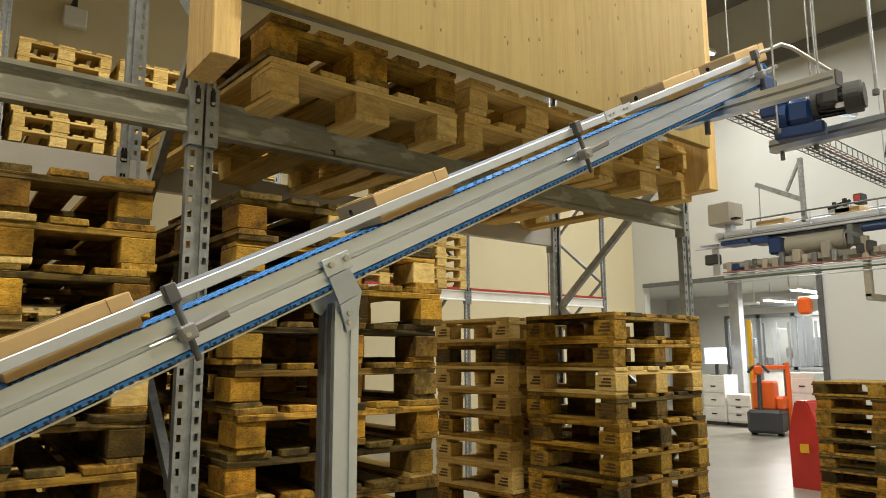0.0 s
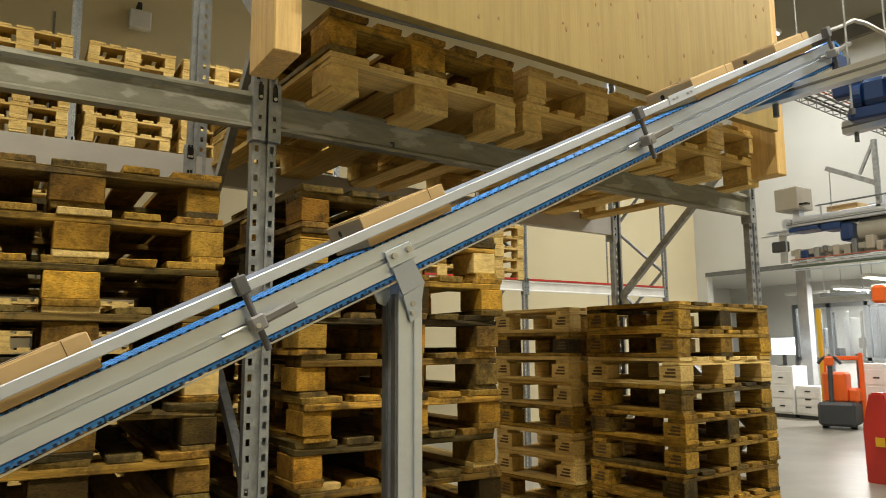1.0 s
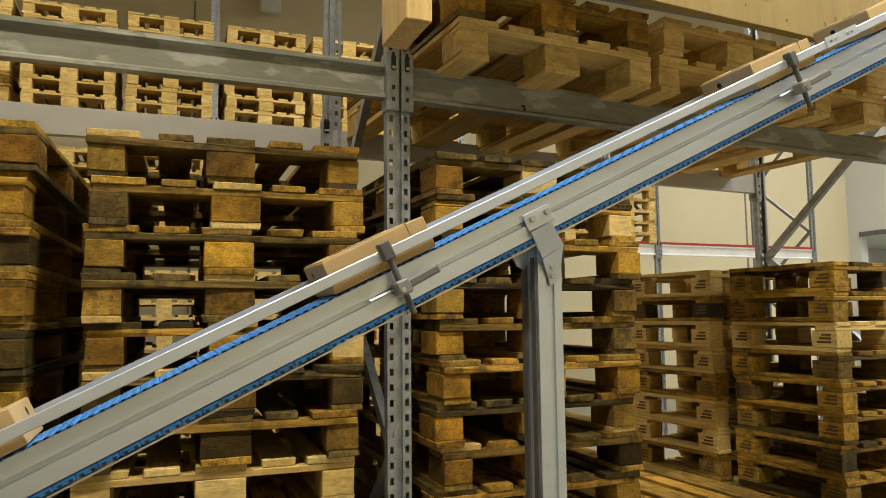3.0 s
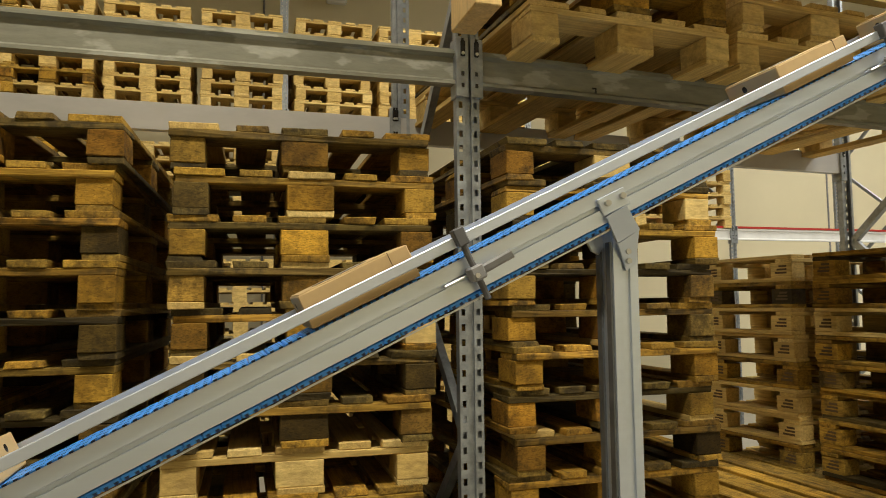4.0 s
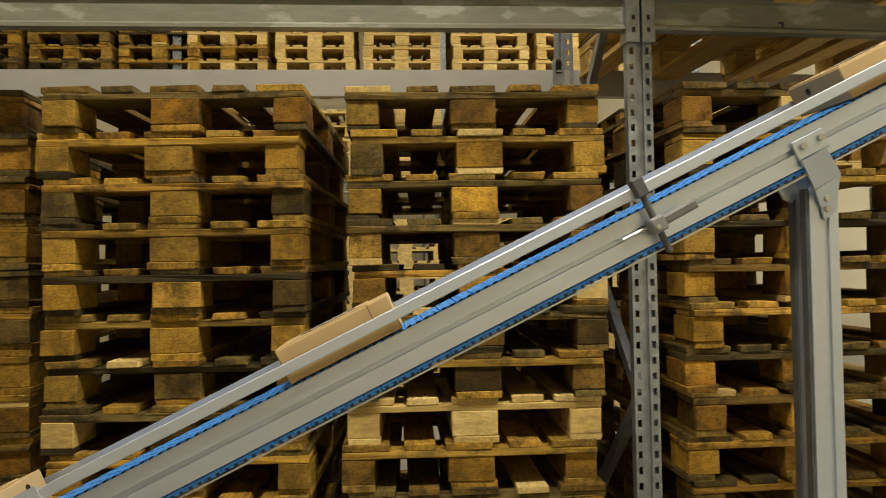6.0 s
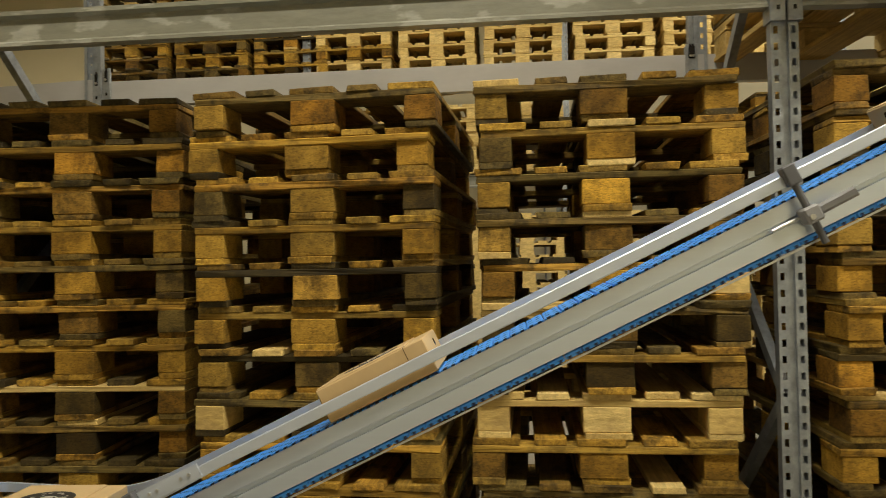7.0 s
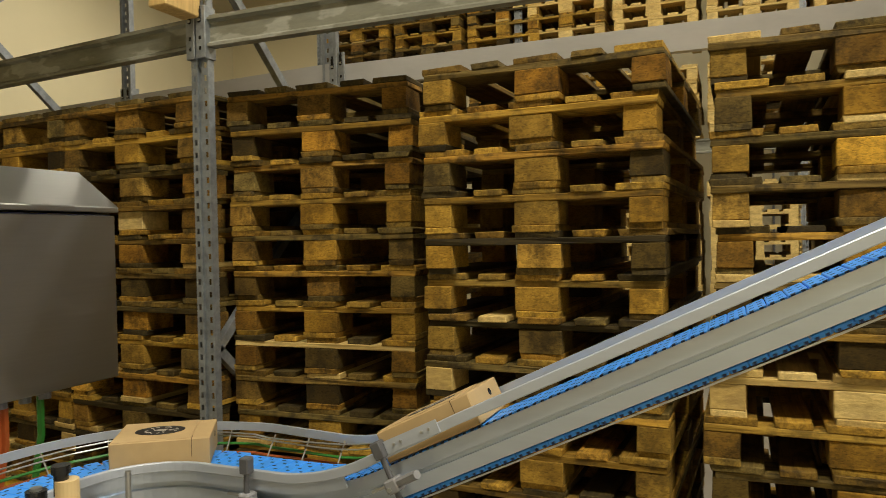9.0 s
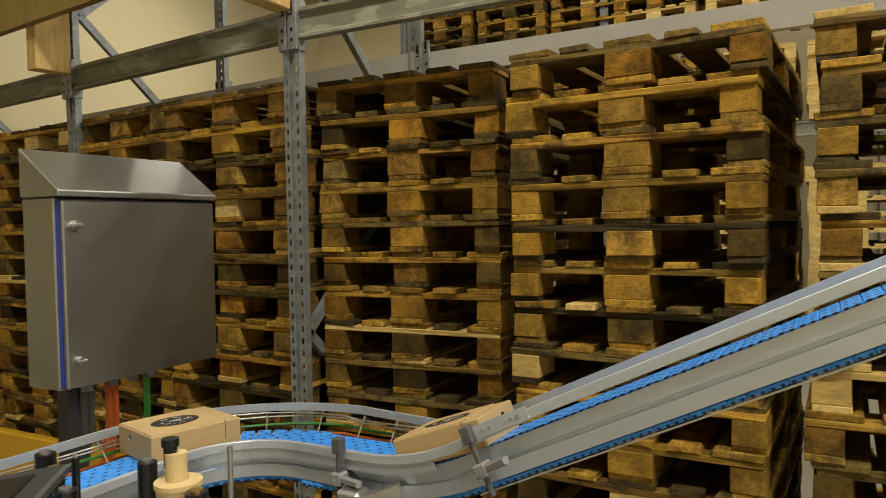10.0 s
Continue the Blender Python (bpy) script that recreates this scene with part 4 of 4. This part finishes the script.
part("terminal_box", boxes((0.03, 0.1, -0.085, -0.045, -0.03, 0.04), bevel=0.008), M_CHARCOAL, motor)
part("torque_arm", boxes((-0.15, 0.04, -0.03, 0.03, -0.125, -0.072), (-0.2, -0.1, -0.03, 0.03, -0.02, 0.04), bevel=0.008), M_BLUE, motor)
part("name_plate", boxes((0.09, 0.12, -0.064, -0.058, -0.05, -0.03)), M_ZINC, motor)
line2 = thing("second_conveyor", pose(3.3, 1.36, 2.44, 0, 12, -62), "grey and blue second overhead conveyor running away", "conveyor")
part("side_profile", boxes((0, 2.5, -0.1, -0.088, -0.04, 0.04)), M_ALU, line2)
part("side_profile", boxes((0, 2.5, 0.088, 0.1, -0.04, 0.04)), M_ALU, line2)
part("belt", boxes((0, 2.5, -0.085, 0.085, -0.03, 0.035)), M_BLUE, line2)
ctrl = tagged(part("junction_box", boxes((3.0, 3.1, 1.12, 1.25, 2.46, 2.57), bevel=0.008), M_TAUPE), "small grey junction box on the gantry beam", "box")
tray = thing("cable_tray", pose(0, 0, 0), "dark wire mesh cable tray hung under the roof", "cable tray")
A_, B_ = Vector((3.9, 2.53, 3.1)), Vector((7.6, 2.85, 3.1))
dv = (B_ - A_).normalized()
sv = dv.cross(Vector((0, 0, 1)))
up_ = Vector((0, 0, 0.07))
for k in (-0.1, -0.035, 0.035, 0.1):
    part("wire", rods((A_ + sv * k, B_ + sv * k, 0.004), seg=6), M_DARKSTEEL, tray)
for k in (-0.1, 0.1):
    part("wire", rods((A_ + sv * k + up_, B_ + sv * k + up_, 0.005), seg=6), M_DARKSTEEL, tray)
for i in range(33):
    p = A_ + dv * (i * 0.112)
    part("wire", rods((p - sv * 0.1 + up_, p - sv * 0.1, 0.004), (p - sv * 0.1, p + sv * 0.1, 0.004), (p + sv * 0.1, p + sv * 0.1 + up_, 0.004), seg=5), M_DARKSTEEL, tray)
for k, r, mt in ((-0.06, 0.008, M_CABLE_GREY), (-0.03, 0.006, M_BLACK), (0.02, 0.009, M_CABLE_GREY), (0.055, 0.005, M_CABLE_ORANGE)):
    part("cable", rods((A_ + sv * k + up_ * 0.2, B_ + sv * k + up_ * 0.2, r), seg=6), mt, tray)
for q in (0.5, 2.0, 3.5):
    p = A_ + dv * q
    part("hanger_rod", rods((p - sv * 0.11, (p - sv * 0.11).xy.to_3d() + Vector((0, 0, 9.4)), 0.005), seg=6), M_GALV, tray)

over = thing("overhead_conveyor", pose(7.4, 0, 2.85), "silver overhead transfer conveyor hung from the roof", "conveyor")
for x in (-0.1, 0.16):
    part("side_profile", boxes((x - 0.02, x + 0.02, -1.0, 4.6, -0.03, 0.075), bevel=0.006), M_RAIL, over)
    part("profile_lip", boxes((x - 0.03, x - 0.02, -1.0, 4.66, 0.02, 0.035), (x - 0.028, x - 0.02, -1.0, 4.66, -0.028, -0.015)), M_ALU, over)
    part("slot", boxes((x - 0.024, x - 0.0205, -1.0, 4.66, -0.005, 0.006)), M_DARKSTEEL, over)
part("belt", boxes((-0.08, 0.14, -1.0, 4.62, 0.02, 0.07)), M_GALV, over)
part("nose_roller", rods(((-0.12, 4.66, 0.02), (0.18, 4.66, 0.02), 0.055), seg=18), M_RAIL, over)
part("guide_rail", rods(((-0.16, -1.0, 0.155), (-0.16, 4.3, 0.155), 0.009)), M_DARKSTEEL, over)
part("guide_rail", rods(((0.22, -1.0, 0.155), (0.22, 4.3, 0.155), 0.009)), M_RAIL, over)
for i in range(9):
    part("rail_post", boxes((-0.165, -0.155, -0.8 + 0.63 * i, -0.785 + 0.63 * i, 0.0, 0.155)), M_RAIL, over)
part("drive_drum", rods(((-0.02, 3.34, -0.16), (-0.02, 3.92, -0.16), 0.105), ((-0.02, 3.32, -0.16), (-0.02, 3.34, -0.16), 0.09), seg=28), M_DULLGREY, over, smooth=False)
part("drive_bracket", boxes((-0.12, 0.1, 3.24, 3.3, -0.24, -0.03), (-0.06, 0.06, 3.38, 3.5, -0.08, -0.03), bevel=0.006), M_DARKSTEEL, over)
part("drive_box", boxes((-0.12, 0.1, 3.98, 4.1, -0.24, -0.06), bevel=0.02), M_BLUE, over)
part("drive_plate", boxes((-0.16, 0.1, 4.3, 4.62, -0.085, -0.045), (-0.14, 0.1, 4.08, 4.28, -0.11, -0.04), bevel=0.008), M_BLUE, over)
part("return_roller", rods(((-0.1, 2.6, -0.09), (-0.1, 3.16, -0.09), 0.04), ((-0.12, 2.55, -0.09), (-0.12, 2.6, -0.09), 0.055), seg=16), M_BLUE, over)
orng = random.Random(31)
for i in range(16):
    y0 = 4.58 - 0.105 * i + orng.uniform(-0.02, 0.02)
    z0 = orng.uniform(-0.42, -0.33)
    part("valve_block", boxes((-0.17, -0.04, y0 - orng.uniform(0.04, 0.085), y0, z0, z0 + orng.uniform(0.06, 0.17)), bevel=0.008),
         orng.choice((M_DULLGREY, M_TAUPE, M_CHARCOAL, M_DARKSTEEL, M_GALV, M_BLUE)), over)
part("lower_frame", boxes((-0.14, -0.1, -1.0, 4.62, -0.34, -0.28), (0.16, 0.2, -1.0, 4.62, -0.34, -0.28), bevel=0.004), M_DULLGREY, over)
part("lower_rail", boxes((-0.16, -0.13, -1.0, 4.6, -0.44, -0.425)), M_ALU, over)
for z, r, mt in ((-0.385, 0.007, M_DULLRED), (-0.405, 0.007, M_ALU), (-0.462, 0.009, M_DULLGREEN), (-0.5, 0.006, M_ALU)):
    part("pipe", rods(((-0.175, -1, z), (-0.175, 4.6, z), r), seg=8), mt, over)
for i in range(24):
    part("rung", boxes((-0.13, 0.2, -0.95 + 0.235 * i, -0.925 + 0.235 * i, -0.36, -0.34)), M_DULLGREY, over)
part("support_arm", bar(bmesh.new(), (-0.12, 3.3, -0.1), (-0.12, 3.13, -0.19), 0.04, 0.035), M_DARKSTEEL, over)
part("support_leg", boxes((-0.15, -0.09, 3.11, 3.17, -0.75, -0.17), bevel=0.004), M_TAUPE, over)
part("cross_tie", boxes((-0.15, 0.2, 3.115, 3.165, -0.78, -0.72)), M_TAUPE, over)
for y in (-0.6, 2.2):
    for x in (-0.14, 0.2):
        part("hanger_rod", rods(((x, y, 0.0), (x, y, 6.55), 0.01), seg=8), M_GALV, over)
part("end_box", boxes((-0.14, 0.14, 4.5, 4.77, 0.165, 0.41), bevel=0.01), M_TAUPE, over)
part("box_arm", boxes((-0.05, 0.05, 4.55, 4.62, 0.06, 0.17)), M_RAIL, over)
part("box_switch", boxes((-0.12, -0.05, 4.42, 4.5, 0.2, 0.22)), M_BLACK, over)
part("end_tray", boxes((-0.13, 0.2, 4.62, 4.9, -0.06, -0.045), (-0.15, -0.12, 4.6, 4.95, -0.1, -0.085), bevel=0.003), M_RAIL, over)
sens = part("sensor", boxes((-0.13, -0.03, 4.69, 4.85, -0.275, -0.16), bevel=0.012), M_CHARCOAL, over)
part("sensor_plate", boxes((-0.11, -0.095, 4.68, 4.76, -0.4, -0.06)), M_ALU, sens)
for k, (y, w) in enumerate(((3.91, 0.31), (3.17, 0.23))):
    tagged(part("cardboard_box", boxes((7.3, 7.53, y, y + w, 2.922, 2.985), bevel=0.004), M_CARD), "brown cardboard box on the overhead conveyor", "box")
head_ = part("scanner", boxes((-0.06, 0.06, 3.16, 3.24, 0.16, 0.26), bevel=0.006), M_CHARCOAL, over)
part("scanner_window", boxes((-0.064, -0.061, 3.175, 3.225, 0.19, 0.245)), M_RED, head_)
part("scanner_arm", rods(((-0.1, 3.25, 0.19), (-0.1, 3.46, 0.15), 0.018), ((-0.1, 3.3, 0.15), (-0.1, 3.3, 0.22), 0.022), ((-0.1, 3.4, 0.14), (-0.1, 3.4, 0.2), 0.02)), M_BLACK, over)
part("scanner_bracket", boxes((-0.1, -0.06, 3.26, 3.47, 0.085, 0.165), bevel=0.005), M_RAIL, over)
hoist = thing("wall_strut", pose(7.3, 0, 0), "grey tubular triangular support frame over the conveyor", "strut frame")
part("boom", bar(bmesh.new(), (0, 4.19, 3.385), (0, 3.69, 3.125), 0.035, 0.05), M_GALV, hoist)
part("mast", bar(bmesh.new(), (0, 3.70, 2.9), (0, 3.70, 3.57), 0.042, 0.04), M_GALV, hoist)
part("brace", bar(bmesh.new(), (0, 3.70, 3.56), (0, 3.86, 3.25), 0.025, 0.025), M_GALV, hoist)
part("wire", rods(((0, 4.16, 3.37), (0, 4.17, 2.92), 0.006), seg=6), M_GALV, hoist)

# ================= floor of the hall =================
stack(8.0, 2.70, 9, [O, K, O, O, O, O, K], "pallet stack on the hall floor", 0.0)
barrier = thing("red_barrier", pose(8.9, 4.62, 0), "red plastic barrier with a sloping top and a yellow warning mark", "barrier")
bm = bmesh.new()
vs = [[bm.verts.new((x * s, y, z)) for x, y in ((-0.15, -0.2), (0.15, -0.2), (0.15, 0.2), (-0.15, 0.2))] for z, s in ((0, 1), (0.62, 1.1))]
tp = [bm.verts.new(p) for p in ((-0.16, -0.05, 1.02), (0.16, -0.05, 1.02), (0.16, 0.1, 1.02), (-0.16, 0.1, 1.02))]
for a, b in ((vs[0], vs[1]), (vs[1], tp)):
    for i in range(4):
        bm.faces.new((a[i], a[(i + 1) % 4], b[(i + 1) % 4], b[i]))
bm.faces.new(tp)
bmesh.ops.bevel(bm, geom=list(bm.edges), offset=0.02, segments=2, affect="EDGES")
part("barrier_body", bm, M_RED, barrier)
part("warning_mark", boxes((-0.185, -0.17, -0.05, 0.05, 0.42, 0.52)), M_YELLOW, barrier)

truck = thing("pallet_stacker", pose(14.0, 8.0, 0, 0, 0, 18), "orange electric pallet stacker with a charcoal base", "forklift")
part("base", boxes((-0.45, 0.35, -0.3, 0.34, 0.06, 0.5), bevel=0.05), M_CHARCOAL, truck)
part("cowl", boxes((-0.1, 0.4, -0.12, 0.3, 0.48, 1.05), (-0.05, 0.36, -0.3, -0.12, 0.48, 0.75), bevel=0.04), M_ORANGE, truck)
part("side_column", boxes((0.28, 0.4, -0.36, -0.28, 0.1, 1.42), bevel=0.02), M_ORANGE, truck)
part("side_column", boxes((0.28, 0.4, 0.3, 0.38, 0.1, 1.35), bevel=0.02), M_ORANGE, truck)
part("top_bar", boxes((0.3, 0.38, -0.28, 0.3, 1.28, 1.36), bevel=0.015), M_ORANGE, truck)
part("mast", boxes((0.42, 0.5, -0.28, -0.22, 0.1, 1.4), (0.42, 0.5, 0.22, 0.28, 0.1, 1.4)), M_DARKSTEEL, truck)
part("tiller", rods(((-0.35, 0.1, 0.5), (-0.28, 0.1, 1.2), 0.045)), M_CHARCOAL, truck)
part("tiller_grip", rods(((-0.3, -0.1, 1.22), (-0.3, 0.0, 1.34), 0.03), ((-0.3, 0.0, 1.34), (-0.3, 0.2, 1.34), 0.03), ((-0.3, 0.2, 1.34), (-0.3, 0.3, 1.22), 0.03)), M_CHARCOAL, truck)
part("tiller_head", boxes((-0.36, -0.24, 0.02, 0.18, 1.18, 1.36), bevel=0.03), M_ORANGE, truck)
for y in (-0.22, 0.26):
    part("wheel", rods(((-0.2, y - 0.05, 0.08), (-0.2, y + 0.05, 0.08), 0.08)), M_BLACK, truck)
ypost = tagged(part("bollard_post", boxes((14.15, 14.23, 8.40, 8.48, 0, 2.3), bevel=0.01), M_YELLOW), "tall yellow painted steel post", "post")
# things in the room beyond
for k, (x, y, h) in enumerate(((15.2, 9.85, 1.12), (15.2, 9.25, 0.7), (15.3, 7.85, 1.2), (15.6, 7.2, 1.05))):
    c = thing("drawer_cabinet", pose(x, y, 0), "white steel drawer cabinet with dark handles", "cabinet", "white cabinets")
    part("body", boxes((-0.25, 0.3, -0.28, 0.28, 0.08, h), bevel=0.01), M_WHITEPAINT, c)
    part("plinth", boxes((-0.2, 0.25, -0.25, 0.25, 0, 0.08)), M_CHARCOAL, c)
    for i in range(3):
        d = part("drawer", boxes((-0.265, -0.252, -0.25, 0.25, 0.12 + i * (h - 0.2) / 3, 0.08 + (i + 1) * (h - 0.2) / 3), bevel=0.003), M_WHITEPAINT, c)
        part("handle", boxes((-0.275, -0.266, -0.06, 0.06, 0.24 + i * (h - 0.2) / 3, 0.27 + i * (h - 0.2) / 3)), M_CHARCOAL, d)
scr = thing("monitor", pose(15.2, 9.9, 1.12), "lit computer monitor on a cabinet", "monitor")
part("screen", boxes((-0.02, 0.0, -0.28, 0.28, 0.25, 0.62)), M_SCREEN, scr)
part("stand", boxes((0.0, 0.04, -0.04, 0.04, 0, 0.4), (-0.1, 0.1, -0.12, 0.12, 0, 0.015)), M_CHARCOAL, scr)
cage = thing("machine_enclosure", pose(17.5, 0, 0), "grey machine enclosure with framed clear panels", "machine")
for y in (6.5, 7.4, 8.3, 9.2, 10.1, 11.0):
    part("post", boxes((-0.05, 0.05, y - 0.05, y + 0.05, 0, 2.6)), M_GALV, cage)
part("top_rail", boxes((-0.05, 0.05, 6.5, 11.0, 2.5, 2.6), (-0.05, 0.05, 6.5, 11.0, 1.2, 1.28)), M_GALV, cage)
M_CLEAR = plain("smoky_panel", (0.45, 0.46, 0.46), 0.25, vary=0.35, scale=2.5)
M_GLAZE, nt_, bs_ = nodes("clear_polycarbonate")
bs_.inputs["Base Color"].default_value = (0.85, 0.88, 0.9, 1)
bs_.inputs["Roughness"].default_value, bs_.inputs["Transmission Weight"].default_value, bs_.inputs["IOR"].default_value = 0.05, 0.9, 1.05
for k, (y, z) in enumerate(((7.0, 2.75), (8.2, 2.85), (9.4, 2.72), (10.3, 2.8))):
    part("duct", boxes((-0.7, -0.6, y - 0.6, y + 0.5, z, z + 0.07), (-0.66, -0.64, y - 0.5, y - 0.47, z, 3.5), bevel=0.006), (M_GALV, M_WHITEPAINT)[k % 2], cage)
for i in range(12):
    y = 6.8 + 0.34 * i
    part("machine_module", boxes((0.5, 0.9, y, y + 0.2, 0.9 + 0.3 * (i % 3), 1.5 + 0.25 * ((i * 2) % 5)), (0.45, 0.5, y + 0.04, y + 0.1, 0.6, 2.4), bevel=0.01), (M_TAUPE, M_WHITEPAINT, M_CHARCOAL, M_GALV)[i % 4], cage)
for i in range(5):
    part("panel", boxes((0.0, 0.02, 6.55 + 0.9 * i, 7.35 + 0.9 * i, 1.3, 2.5)), M_GLAZE, cage)
    part("lower_panel", boxes((0.0, 0.02, 6.55 + 0.9 * i, 7.35 + 0.9 * i, 0.1, 1.2)), M_WHITEPAINT, cage)
tagged(part("pillar", boxes((15.7, 15.9, 9.55, 9.8, 0, 3.5), bevel=0.01), M_CLEAR), "grey steel pillar", "pillar")
bin_ = tagged(part("orange_bin", boxes((14.25, 14.45, 7.18, 7.43, 2.36, 2.7), bevel=0.05), M_ORANGE), "orange box fixed high beside the opening", "box")


# ================= movement =================
def box_pose(s):
    p, d, up = on_path(s)
    side = d.cross(up)
    m = Matrix((-d, side, up)).transposed().to_4x4()
    m.translation = p + up * 0.006
    return m


def motions():
    for c, s0 in zip(CARTONS, STARTS):
        walk(c, [(0.25 * k, box_pose(s0 + SPEED * 0.25 * k)) for k in range(41)])
    for ob, s0 in LINKS:
        walk(ob, [(0.25 * k, frame_at(s0 + SPEED * 0.25 * k)) for k in range(41)])


motions()
